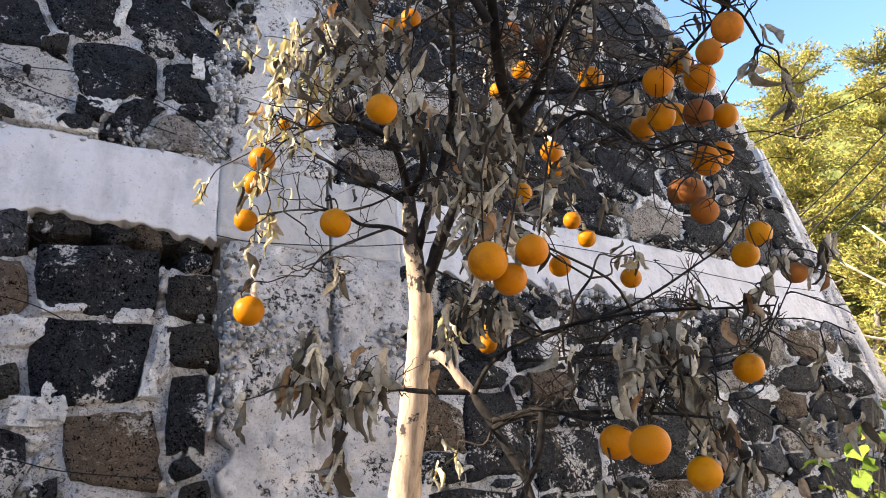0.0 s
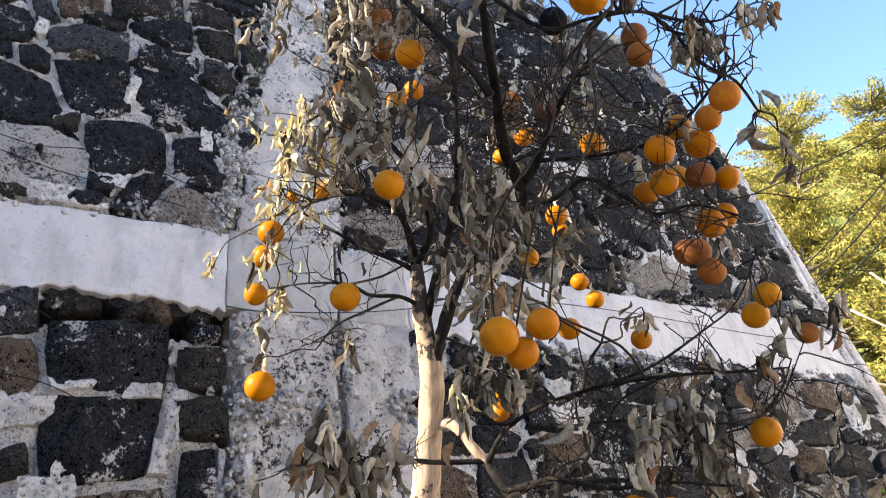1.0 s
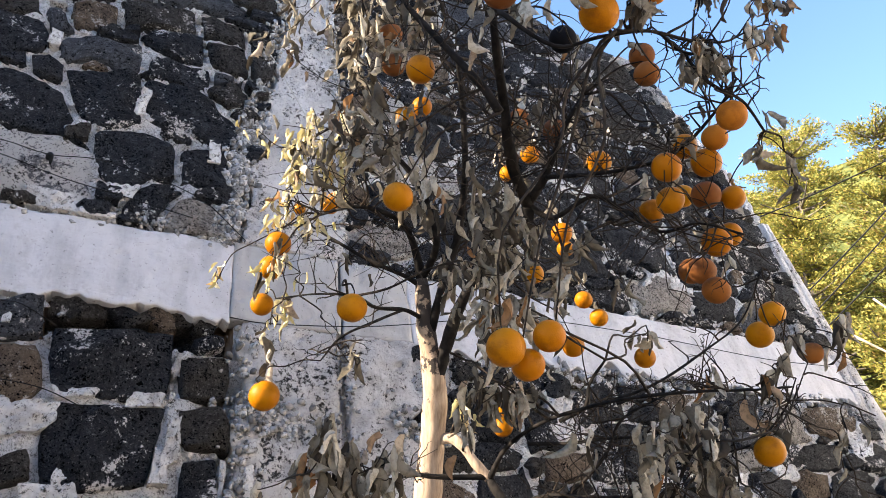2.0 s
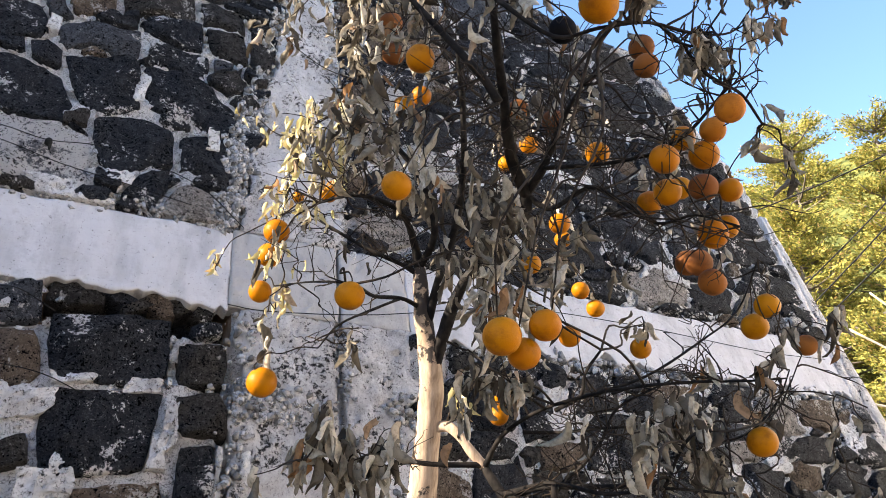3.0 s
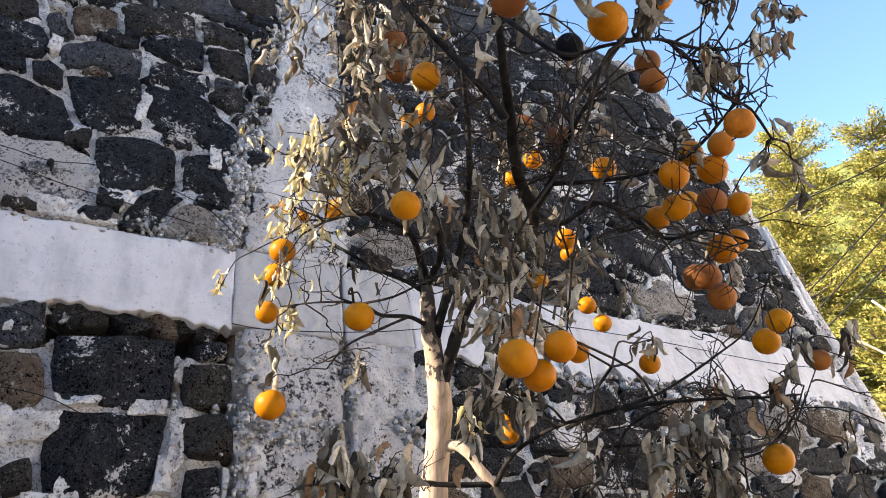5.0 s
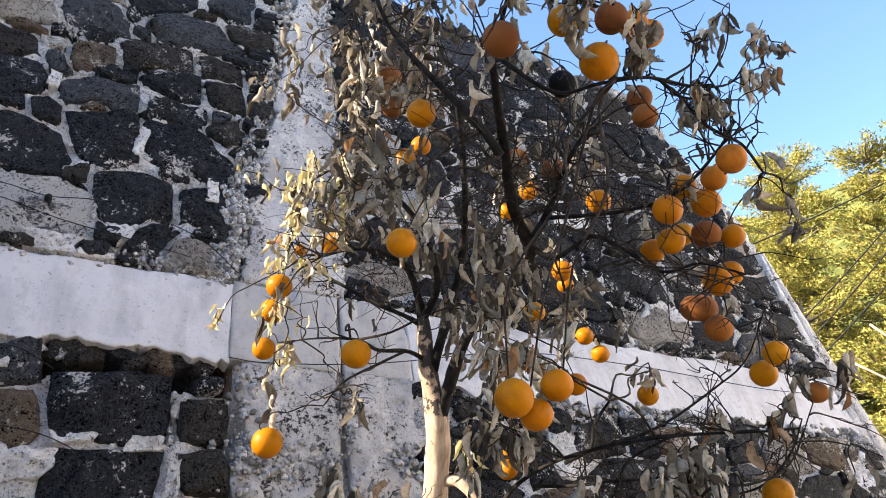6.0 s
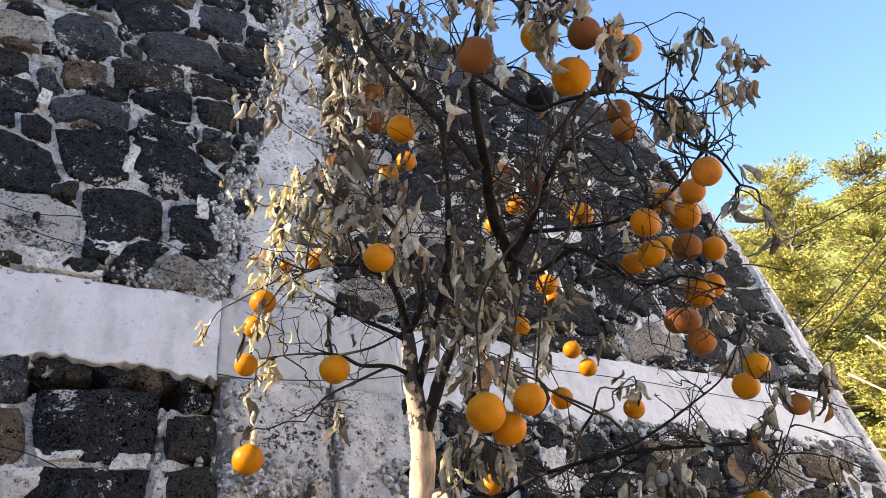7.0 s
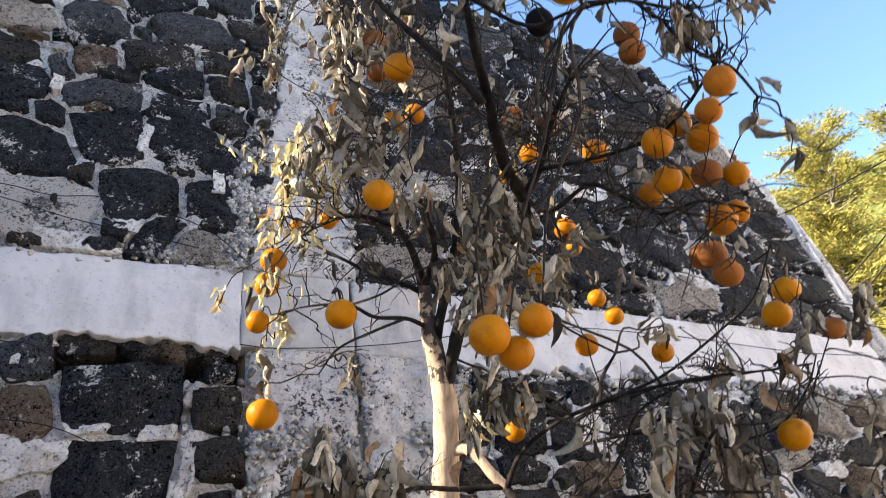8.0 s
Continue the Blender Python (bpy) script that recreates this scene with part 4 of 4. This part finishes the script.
CABLE_ENDS = [((9.4, 4.2, 6.5), (7.2, 6.2, 3.4)), ((9.4, 4.2, 6.3), (7.3, 6.1, 3.2)), ((9.5, 4.3, 5.9), (7.3, 6.0, 3.0)), ((9.3, 4.6, 6.2), (6.4, 6.9, 4.6))]
for a, b in CABLE_ENDS:
    a, b = Vector(a), Vector(b)
    away = (a - b) * 0.8
    rod("cable", [a + away, a, a.lerp(b, 0.5) - Vector((0, 0, 0.06)), b, b - away * 0.6], 0.009, WIRE, "dark cable hanging in front of the trees", "cable", "cables by the trees")
for x, y, z, dx, dy, dz in ((7.6, 4.4, 2.9, -1.0, 0.6, 0.62), (8.0, 4.7, 2.5, -1.1, 0.5, 0.15), (7.9, 4.5, 3.3, -0.7, 0.5, 0.75), (7.5, 4.6, 2.2, -0.9, 0.4, 0.5)):
    p, d = Vector((x, y, z)), Vector((dx, dy, dz))
    rod("dry_stick", [p + d * 0.6, p, p - d * 0.6, p - d * 1.2 - Vector((0, 0, 1.5))], 0.013, STICK, "bleached dry stick leaning among the foliage", "stick", "sticks by the trees")


def garden_wall():
    bm = bmesh.new()
    bmesh.ops.create_cube(bm, size=1, matrix=Matrix.Translation((8.6, 4.55, 1.0)) @ Matrix.Rotation(radians(30), 4, "Z") @ Matrix.Diagonal((2.6, 0.25, 2.05, 1)))
    bmesh.ops.bevel(bm, geom=bm.edges[:], offset=0.02, segments=2, affect="EDGES")
    return mesh_of(bm, "garden_wall", PAINT, False)


tagged(new("garden_wall", garden_wall()), "low whitewashed garden wall in full sun", "wall")


def vine(place, height, count, seed):
    r = random.Random(seed)
    base = tagged(new("vine"), "young vine with bright yellow-green leaves", "plant", "vines at the wall's foot")
    base.location = place
    v, f, tips = [], [], []
    for _ in range(4):
        tip = Vector((r.gauss(0, 0.22), r.gauss(0, 0.12), height * r.uniform(0.75, 1.0)))
        path = spline([(0, 0, -0.03, 0.006), (*(tip * 0.5 + Vector((r.gauss(0, 0.08), r.gauss(0, 0.08), 0))), 0.005), (*tip, 0.002)], 6)
        tube(v, f, path, 5)
        tips += [Vector(row[:3]) for row in path[len(path) // 3:]]
    stem = child("stem", data_of("stem", v, f, TWIG_BARK), base)
    pts, fcs = [(0, 0, 0)], []
    for k in range(12):
        a = 2 * math.pi * k / 12
        rad = 0.045 * (1 + 0.22 * math.cos(5 * a)) * (0.6 if k == 6 else 1)
        pts.append((0.045 + rad * math.cos(a), rad * math.sin(a), -0.012 * (1 + math.cos(2 * a))))
    pts[0] = (0.045, 0, 0)
    fcs = [(0, 1 + k, 1 + (k + 1) % 12) for k in range(12)]
    me = data_of("leaf", pts, fcs, GREEN)
    for _ in range(count):
        p = tips[r.randrange(len(tips))]
        ob = child("leaf", me, stem)
        ob.matrix_basis = Matrix.LocRotScale(p, Euler((r.gauss(0.4, 0.5), r.gauss(0.5, 0.5), r.uniform(0, 6.28))), Vector((1, 1, 1)) * r.uniform(0.7, 1.3))


vine((3.35, 2.15, 0), 1.75, 46, 3)
vine((3.75, 2.35, 0), 1.6, 40, 4)

for u, v in ((-0.33, 3.06), (-0.52, 2.70), (-0.06, 4.60)):
    f_pts = [FACE @ Vector(p) for p in ((u, v, 0.02), (u, v, 0.075), (u + 0.008, v - 0.02, 0.085), (u + 0.01, v - 0.05, 0.07))]
    ends = spline([(*p, r) for p, r in zip(f_pts, (0.016, 0.014, 0.009, 0.004))], 3)
    pv, pf = [], []
    tube(pv, pf, ends, 8, 0.3)
    tagged(new("iron_pin", data_of("iron_pin", pv, pf, WIRE)), "rusted black iron pin driven into the wall", "pin", "pins in the wall")

# ---- gravel bared at the pier's edges ----
def gravel(regions, seed):
    r = random.Random(seed)
    bm = bmesh.new()
    bmesh.ops.create_icosphere(bm, subdivisions=1, radius=1)
    ball = [v.co.copy() for v in bm.verts]
    fcs = [tuple(v.index for v in f.verts) for f in bm.faces]
    bm.free()
    vs, fs = [], []
    for (ua, va, ub, vb, width, count, big, lift) in regions:
        for _ in range(count):
            s = r.random()
            u, v = ua + (ub - ua) * s + r.gauss(0, width), va + (vb - va) * s + r.gauss(0, 0.03)
            size = big * r.uniform(0.3, 1.0) ** 1.3
            sunk = lift + r.uniform(-0.004, 0.026)
            k, sx = len(vs), (r.uniform(0.8, 1.4), r.uniform(0.7, 1.1), r.uniform(0.6, 0.9))
            turn = Euler((r.uniform(0, 6), r.uniform(0, 6), r.uniform(0, 6))).to_matrix()
            for b in ball:
                p = turn @ Vector([b[i] * sx[i] * size * (1 + 0.8 * noise.noise(b * 1.7 + Vector((u * 90, v * 70, 0)))) for i in range(3)])
                vs.append(tuple(FACE @ (Vector((u, v, sunk)) + p)))
            fs += [tuple(k + i for i in f) for f in fcs]
    ob = child("gravel", data_of("gravel", vs, fs, PEBBLE), wall, "grey gravel bared in crumbling concrete")
    ob["kind"] = "stuff"


gravel([(0.46, 2.80, 0.57, 3.75, 0.035, 1100, 0.026, 0.012), (0.58, 3.75, 0.68, 4.4, 0.03, 260, 0.026, 0.01), (0.66, 4.4, 0.80, 5.7, 0.04, 330, 0.026, 0.01), (1.08, 1.5, 1.02, 2.3, 0.02, 60, 0.018, 0.025), (0.55, 1.95, 0.98, 1.92, 0.05, 170, 0.020, 0.018), (0.56, 1.5, 0.58, 2.3, 0.03, 120, 0.022, 0.03), (1.20, 1.5, 1.40, 2.1, 0.10, 120, 0.024, 0.014), (1.05, 3.0, 1.05, 5.6, 0.03, 200, 0.022, 0.03), (2.2, 2.33, 4.7, 2.36, 0.05, 260, 0.028, 0.0), (-0.9, 2.835, 0.5, 2.835, 0.05, 420, 0.022, 0.004), (-0.9, 2.345, -0.25, 2.35, 0.05, 160, 0.020, -0.03), (1.4, 2.345, 4.7, 2.35, 0.05, 500, 0.024, -0.03), (0.55, 1.88, 0.80, 1.86, 0.09, 140, 0.020, 0.010), (1.4, 2.84, 4.6, 2.84, 0.1, 240, 0.024, 0.0)], 5)

PATCHES = [(-0.37, -0.14, 1.76, 1.90), (-0.06, 0.02, 1.52, 1.67), (-0.15, -0.04, 1.50, 1.59), (0.30, 0.35, 1.67, 1.92), (0.26, 0.32, 1.62, 1.77), (0.50, 0.52, 1.50, 1.73), (-0.03, 0.03, 3.48, 3.71), (-0.08, 0.04, 2.93, 3.00), (-0.49, -0.43, 3.85, 3.96), (-0.43, -0.07, 2.80, 2.89), (0.60, 0.64, 1.76, 1.81), (0.15, 0.27, 1.91, 1.97), (-0.11, 0.04, 1.93, 1.97), (-0.34, -0.31, 2.21, 2.31), (0.59, 0.63, 1.58, 1.71), (0.35, 0.40, 3.28, 3.42)]
PATCHES += [(3.00, 3.23, 2.15, 2.30), (3.58, 3.75, 1.80, 1.88), (2.09, 2.25, 1.93, 2.16), (3.21, 3.32, 1.62, 1.82), (3.10, 3.46, 3.03, 3.18), (2.55, 2.90, 3.72, 3.84), (4.38, 4.56, 1.96, 2.21), (2.78, 2.94, 1.51, 1.61), (1.49, 1.59, 1.56, 1.74)]
for k, (u0, u1, v0, v1) in enumerate(PATCHES):
    wide, tall = u1 - u0, v1 - v0
    slab("lime_patch", u0, u1, v0, v1, 0.046, LIME, (0.35 * wide, 0.35 * wide, 0.3 * tall, 0.3 * tall), "smear of white lime mortar over the stones", 50 + 3 * k, step=0.011, rough=0.018, crumbly=True)

# ---- the stones ----
# u, v, width, height, turn, taper, shear, wedge, kind of stone
STONES_A = [
    (-0.29, 2.24, 0.18, 0.18, 10, 1.01, -0.02, 0.11, 4),
    (-0.26, 2.01, 0.2, 0.25, 22, 0.79, 0.13, -0.25, 1),
    (0.07, 2.09, 0.42, 0.29, 3, 1.03, -0.01, 0.06, 0),
    (0.42, 2.07, 0.18, 0.2, 6, 1.1, 0.05, 0.07, 5),
    (0.08, 1.75, 0.38, 0.34, 5, 1.2, 0.04, -0.07, 0),
    (0.44, 1.84, 0.19, 0.19, 8, 0.77, -0.11, 0.07, 5),
    (0.43, 1.57, 0.13, 0.32, 5, 0.78, 0.05, 0.04, 0),
    (-0.18, 1.65, 0.09, 0.1, 28, 1.02, 0.19, 0.07, 5),
    (-0.14, 1.36, 0.13, 0.24, -1, 1.26, -0.14, -0.0, 0),
    (0.19, 1.42, 0.3, 0.26, -1, 0.96, -0.29, 0.13, 1),
]
STONES_B = [
    (-0.64, 3.87, 0.31, 0.27, 32, 1.03, 0.19, -0.28, 0),
    (-0.47, 4.05, 0.09, 0.18, 33, 1.42, 0.01, -0.19, 4),
    (-0.31, 4.18, 0.24, 0.16, 23, 1.42, 0.11, 0.07, 1),
    (0.02, 4.33, 0.41, 0.2, 21, 1.02, 0.18, 0.13, 5),
    (0.36, 4.37, 0.26, 0.19, 2, 1.08, -0.12, -0.07, 5),
    (-0.22, 3.9, 0.39, 0.19, 10, 1.0, -0.03, 0.11, 4),
    (-0.45, 3.66, 0.12, 0.14, 0, 1.61, -0.26, -0.22, 0),
    (0.13, 4.09, 0.3, 0.24, 17, 2.41, -0.21, 0.06, 0),
    (0.13, 3.9, 0.3, 0.19, -6, 0.96, -0.06, -0.13, 0),
    (0.4, 4.13, 0.24, 0.24, 0, 0.82, -0.13, 0.07, 5),
    (0.6, 4.09, 0.14, 0.26, 13, 1.09, 0.11, -0.27, 5),
]
STONES_B2 = [
    (-0.16, 3.56, 0.29, 0.35, 13, 1.61, -0.04, -0.18, 0),
    (0.23, 3.6, 0.4, 0.31, -8, 0.74, -0.38, 0.03, 0),
    (0.44, 3.82, 0.21, 0.16, 44, 1.49, 0.31, -0.14, 5),
    (-0.54, 3.41, 0.46, 0.36, -4, 0.77, -0.51, -0.01, 0),
    (0.02, 3.21, 0.33, 0.33, 28, 1.14, 0.19, -0.15, 0),
    (0.33, 3.2, 0.18, 0.22, 2, 0.84, -0.08, 0.21, 0),
    (-0.43, 3.04, 0.49, 0.39, 9, 0.79, -0.23, 0.01, 2),
    (0.12, 2.95, 0.22, 0.15, 60, 0.88, -0.36, -0.12, 0),
    (0.31, 2.9, 0.26, 0.17, -14, 0.91, 0.06, -0.15, 3),
    (-0.4, 2.82, 0.13, 0.08, 19, 1.02, -0.32, -0.07, 5),
]
STONES_C = [
    (-0.36, 4.58, 0.33, 0.33, 24, 0.88, -0.1, 0.3, 4),
    (-0.74, 4.45, 0.36, 0.24, 11, 0.99, -0.05, -0.02, 3),
    (-0.05, 4.97, 0.44, 0.33, 35, 1.24, 0.18, -0.16, 0),
    (0.18, 4.66, 0.46, 0.31, 23, 0.8, -0.38, 0.47, 4),
    (0.38, 5.12, 0.27, 0.3, -2, 1.15, -0.16, 0.04, 4),
    (-0.72, 4.14, 0.3, 0.23, 6, 0.77, -0.31, -0.01, 5),
]
STONES_D = [
    (3.51, 2.22, 0.27, 0.28, -6, 0.96, 0.17, 0),
    (4.20, 2.19, 0.35, 0.17, 4, 1.09, 0.73, 1),
    (4.06, 1.96, 0.32, 0.16, 2, 1.00, 0.44, 0),
    (4.23, 1.79, 0.40, 0.20, 1, 0.90, 0.72, 0),
    (3.48, 1.70, 0.30, 0.31, -4, 0.95, 0.28, 0),
    (3.86, 1.78, 0.24, 0.15, 1, 1.05, 0.41, 1),
    (3.82, 1.56, 0.25, 0.12, -1, 0.85, 0.22, 1),
    (2.84, 3.85, 0.54, 0.24, 8, 0.87, 0.15, 0),
    (3.19, 2.97, 0.46, 0.23, 4, 1.21, 0.12, 3),
]
STONES_E = [
    (4.24, 3.53, 0.56, 0.23, 9, 0.97, 0.42, 0),
    (1.34, 2.99, 0.25, 0.16, 11, 0.83, 0.26, 3),
    (2.61, 2.86, 0.53, 0.12, 8, 1.02, 0.24, 0),
    (1.79, 2.03, 0.29, 0.30, -3, 1.31, 0.11, 0),
    (1.50, 1.58, 0.18, 0.25, 0, 0.76, 0.07, 1),
    (2.13, 1.79, 0.26, 0.15, 0, 1.10, 0.30, 1),
    (2.15, 1.42, 0.35, 0.30, -2, 1.13, 0.30, 0),
    (2.93, 2.18, 0.24, 0.10, 4, 1.19, 0.43, 1),
    (1.77, 1.54, 0.29, 0.41, 5, 0.80, 0.07, 0),
]
laid = STONES_A + STONES_B + STONES_B2 + STONES_C
laid += [(u, v, w, h, turn, taper, shear, 0.12 * math.sin(7 * u + 5 * v), tone) for u, v, w, h, turn, taper, shear, tone in STONES_D + STONES_E]


def pier_left(v):
    return 0.53 + 0.125 * (v - 2.86) if v > 2.6 else 0.56


def barred(u, v):
    """Where paint, plaster or the open air leaves no room for a stone."""
    if BAND_LOW - 0.03 < v < BAND_TOP + 0.02 and not (u < 0.5 and v < BAND_LOW + 0.01):
        return True
    if pier_left(v) - 0.02 < u < (1.08 if v > 2.6 else 1.36) and not (v < 1.75 and u < 0.6):
        return True
    return u > end_of_wall(v) - 0.12 or v > top_of_wall(u) - 0.01


def stone_rim(row, seed):
    """The outline of a stone before it meets its neighbours: eight corners, some of them broken off."""
    u, v, w, h, turn, taper, shear, wedge, tone = row
    r, k = random.Random(seed * 7 + 1), (taper - 1) / (taper + 1)
    corners = []
    for x, y in ((-1, -1), (0, -1), (1, -1), (1, 0), (1, 1), (0, 1), (-1, 1), (-1, 0)):
        cut = r.choice((0, 0, 0.05, 0.16)) if x and y else -0.03
        corners.append((x * (1 - cut * r.uniform(0.3, 1)) + r.gauss(0, 0.035), y * (1 - cut * r.uniform(0.3, 1)) + r.gauss(0, 0.035)))
    rim = []
    for (ax, ay), (bx, by) in zip(corners, corners[1:] + corners[:1]):
        for n in range(5):
            x, y = ax + (bx - ax) * n / 5, ay + (by - ay) * n / 5
            rim.append((0.5 * w * (1 + k * y) * x + shear * 0.5 * h * y, 0.5 * h * y * (1 + wedge * x)))
    return rim


def fitted_rims(rows):
    """Lets every stone grow towards its neighbours until a joint is left between them; the joints are widest below the band and tightest beyond the pier."""
    turns = np.radians([row[4] for row in rows])
    cos, sin = np.cos(turns), np.sin(turns)
    at, size = np.array([row[:2] for row in rows]), np.array([row[2:4] for row in rows]) * 0.5
    shears, small = np.array([row[6] for row in rows]), size.min(1)
    out = []
    for i, row in enumerate(rows):
        near = [j for j in np.nonzero(np.abs(at - at[i]).max(1) < size.max(1) + size[i].max() + 0.2)[0] if j != i]
        far = row[0] > 1.1
        grow = (0.08 if far else 0.04) if row[1] > BAND_TOP else (0.03 if far else 0.005)
        joint = 0.012 if far else 0.021
        rim = []
        for x, y in stone_rim(row, i):
            best = 0.62
            for scale in np.arange(1 + grow / small[i], 0.6, -0.02):
                p = at[i] + scale * np.array((x * cos[i] - y * sin[i], x * sin[i] + y * cos[i]))
                if barred(*p):
                    continue
                d = p - at[near]
                ly = -d[:, 0] * sin[near] + d[:, 1] * cos[near]
                lx = d[:, 0] * cos[near] + d[:, 1] * sin[near] - shears[near] * ly
                away = (np.maximum(np.abs(lx) / size[near, 0], np.abs(ly) / size[near, 1]) - 1) * small[near]
                if not len(near) or away.min() >= (scale - 1) * small[i] + joint:
                    best = scale
                    break
            rim.append((x * best, y * best))
        out.append(rim)
    return out


def stone_mesh(rim, tone, seed, rise=(0.048, 0.078)):
    """A quarried stone on its outline: a flat broken face with chipped arrises."""
    r, bm = random.Random(seed * 11 + 3), bmesh.new()
    reach = 0.5 * max(abs(x) for x, y in rim)
    planes = [(r.uniform(-0.30, 0.30), r.uniform(-0.30, 0.30), r.uniform(*rise)) for _ in range(3)]
    for _ in range(4):
        a, steep = r.uniform(0, 6.283), r.uniform(0.5, 1.3)
        planes.append((steep * math.cos(a), steep * math.sin(a), rise[1] + steep * reach * r.uniform(0.55, 1.0)))
    loops = []
    for scale, up in ((1.03, -0.09), (1.0, -0.02), (0.985, 0.6), (0.955, 0.88), (0.90, 1), (0.78, 1), (0.64, 1), (0.49, 1), (0.33, 1), (0.16, 1)):
        loop = []
        for x, y in rim:
            out = scale * (1 + 0.030 * noise.noise(Vector((x * 14, y * 14, seed * 1.3))) + 0.022 * noise.noise(Vector((x * 40, y * 40, seed * 1.9))))
            px, py, hh = x * out, y * out, up
            if up > 0:
                top = min(c + a * px + b * py for a, b, c in planes)
                hh = up * max(0.034, top) + 0.009 * noise.noise(Vector((px * 10, py * 10, seed))) + 0.008 * noise.noise(Vector((px * 26, py * 26, seed))) + 0.004 * noise.noise(Vector((px * 60, py * 60, seed)))
            loop.append(bm.verts.new((px, py, hh)))
        loops.append(loop)
    sides = len(rim)
    mid = bm.verts.new((0, 0, min(c for a, b, c in planes)))
    for a, b in zip(loops, loops[1:]):
        for k in range(sides):
            bm.faces.new((a[k], a[(k + 1) % sides], b[(k + 1) % sides], b[k]))
    for k in range(sides):
        bm.faces.new((loops[-1][k], loops[-1][(k + 1) % sides], mid))
    return mesh_of(bm, "stone", STONE_KINDS[tone])


RUBBLE = [(-0.08, 2.30, 0.24, 0.09, 4), (0.13, 2.31, 0.2, 0.07, -3), (0.27, 2.33, 0.12, 0.08, 10), (0.36, 2.29, 0.14, 0.11, 25), (0.46, 2.30, 0.13, 0.14, -20), (0.40, 2.22, 0.22, 0.06, 3)]
LIP = [(-0.13 + 0.09 * k + 0.02 * math.sin(11 * k), 2.345 + 0.02 * math.sin(4 * k), 0.13 + 0.05 * math.sin(7 * k), 0.07 + 0.025 * math.cos(5 * k), 35 * math.sin(9 * k)) for k in range(7)]
RUBBLE += [(1.5 + 0.21 * k, 2.315 + 0.02 * math.sin(3 * k), 0.19, 0.08, 12 * math.sin(5 * k)) for k in range(15)]


def fill_stones():
    """More stones wherever the known ones leave room."""
    r = random.Random(21)
    boxes = [(u, v, w * 0.98, h * 0.98) for u, v, w, h, *_ in laid]
    boxes += [(0.88, 4.4, 0.44, 3.3), (0.50, 3.2, 0.14, 0.9), (0.95, 1.17, 0.86, 2.44), (-0.5, 2.575, 11.4, 0.42), (0.16, 2.3, 0.7, 0.1), (3.1, 2.32, 3.2, 0.1), (-0.20, 1.84, 0.22, 0.14), (0.33, 1.55, 0.1, 0.5), (-0.1, 1.5, 0.3, 0.2)]
    more = []
    for size, tries in ((0.46, 900), (0.36, 1500), (0.27, 2200), (0.19, 3000), (0.13, 4000), (0.09, 5000)):
        for _ in range(tries):
            w, h = size * r.uniform(0.9, 1.35), size * r.uniform(0.55, 0.85)
            u, v = r.uniform(-1.3, 4.75), r.uniform(0.05, 5.9)
            if v < 1.0 and size < 0.3 or u < -0.9 and size < 0.3:
                continue
            if u + w / 2 > end_of_wall(v) - 0.15 or v + h / 2 > top_of_wall(u) - 0.02:
                continue
            if any(abs(u - a) < 0.47 * (w + c) and abs(v - b) < 0.475 * (h + d) for a, b, c, d in boxes):
                continue
            boxes.append((u, v, w, h))
            more.append((u, v, w, h, r.gauss(6, 8), r.uniform(0.75, 1.25), r.gauss(0, 0.2), r.gauss(0, 0.12), r.choices((0, 1, 2, 3, 4, 5), (62, 8, 5, 4, 9, 12))[0]))
    return more


def mortar_lumps(taken):
    r = random.Random(31)
    bm = bmesh.new()
    bmesh.ops.create_icosphere(bm, subdivisions=1, radius=1)
    ball, fcs = [v.co.copy() for v in bm.verts], [tuple(v.index for v in f.verts) for f in bm.faces]
    bm.free()
    vs, fs = [], []
    for _ in range(30000):
        u, v = r.uniform(-0.8, 4.7), r.uniform(1.0, 5.7)
        if BAND_LOW - 0.03 < v < BAND_TOP or 0.5 < u < (1.42 if v < 2.4 else 1.05) or u > end_of_wall(v) - 0.1 or in_cavity(u, v):
            continue
        if any(abs(u - a) < 0.46 * c and abs(v - b) < 0.46 * d for a, b, c, d in taken):
            continue
        size, h = 0.022 * r.random() ** 2 + 0.005, r.uniform(-0.008, 0.020)
        k, sx = len(vs), (r.uniform(0.8, 1.8), r.uniform(0.6, 1.1), r.uniform(0.5, 0.9))
        turn = Euler((r.uniform(-0.5, 0.5), r.uniform(-0.5, 0.5), r.uniform(0, 6))).to_matrix()
        for b in ball:
            p = turn @ Vector([b[i] * sx[i] * size * (1 + 0.9 * noise.noise(b * 1.6 + Vector((u * 90, v * 70, 0)))) for i in range(3)])
            vs.append(tuple(FACE @ (Vector((u, v, h)) + p)))
        fs += [tuple(k + i for i in f) for f in fcs]
    ob = child("mortar_lumps", data_of("mortar_lumps", vs, fs, MORTAR, False), wall, "crumbled lumps of lime mortar in the joints")
    ob["kind"] = "stuff"


every = laid + fill_stones()
mortar_lumps([row[:4] for row in every])
for k, (row, rim) in enumerate(zip(every, fitted_rims(every))):
    ob = child("stone", stone_mesh(rim, row[8], k), wall)
    ob.matrix_basis = FACE @ Matrix.Translation((row[0], row[1], 0)) @ Matrix.Rotation(radians(row[4]), 4, "Z")
for k, (u, v, w, h, turn) in enumerate(RUBBLE + LIP):
    rim, deep = stone_rim((u, v, w, h, turn, 1.0, 0.15, 0.1, 0), 700 + k), -0.19 if k < 6 else -0.05
    ob = child("stone", stone_mesh(rim, (1, 5, 5, 0, 5)[k % 5], 700 + k), wall)
    ob.matrix_basis = FACE @ Matrix.Translation((u, v, deep)) @ Matrix.Rotation(radians(turn), 4, "Z")
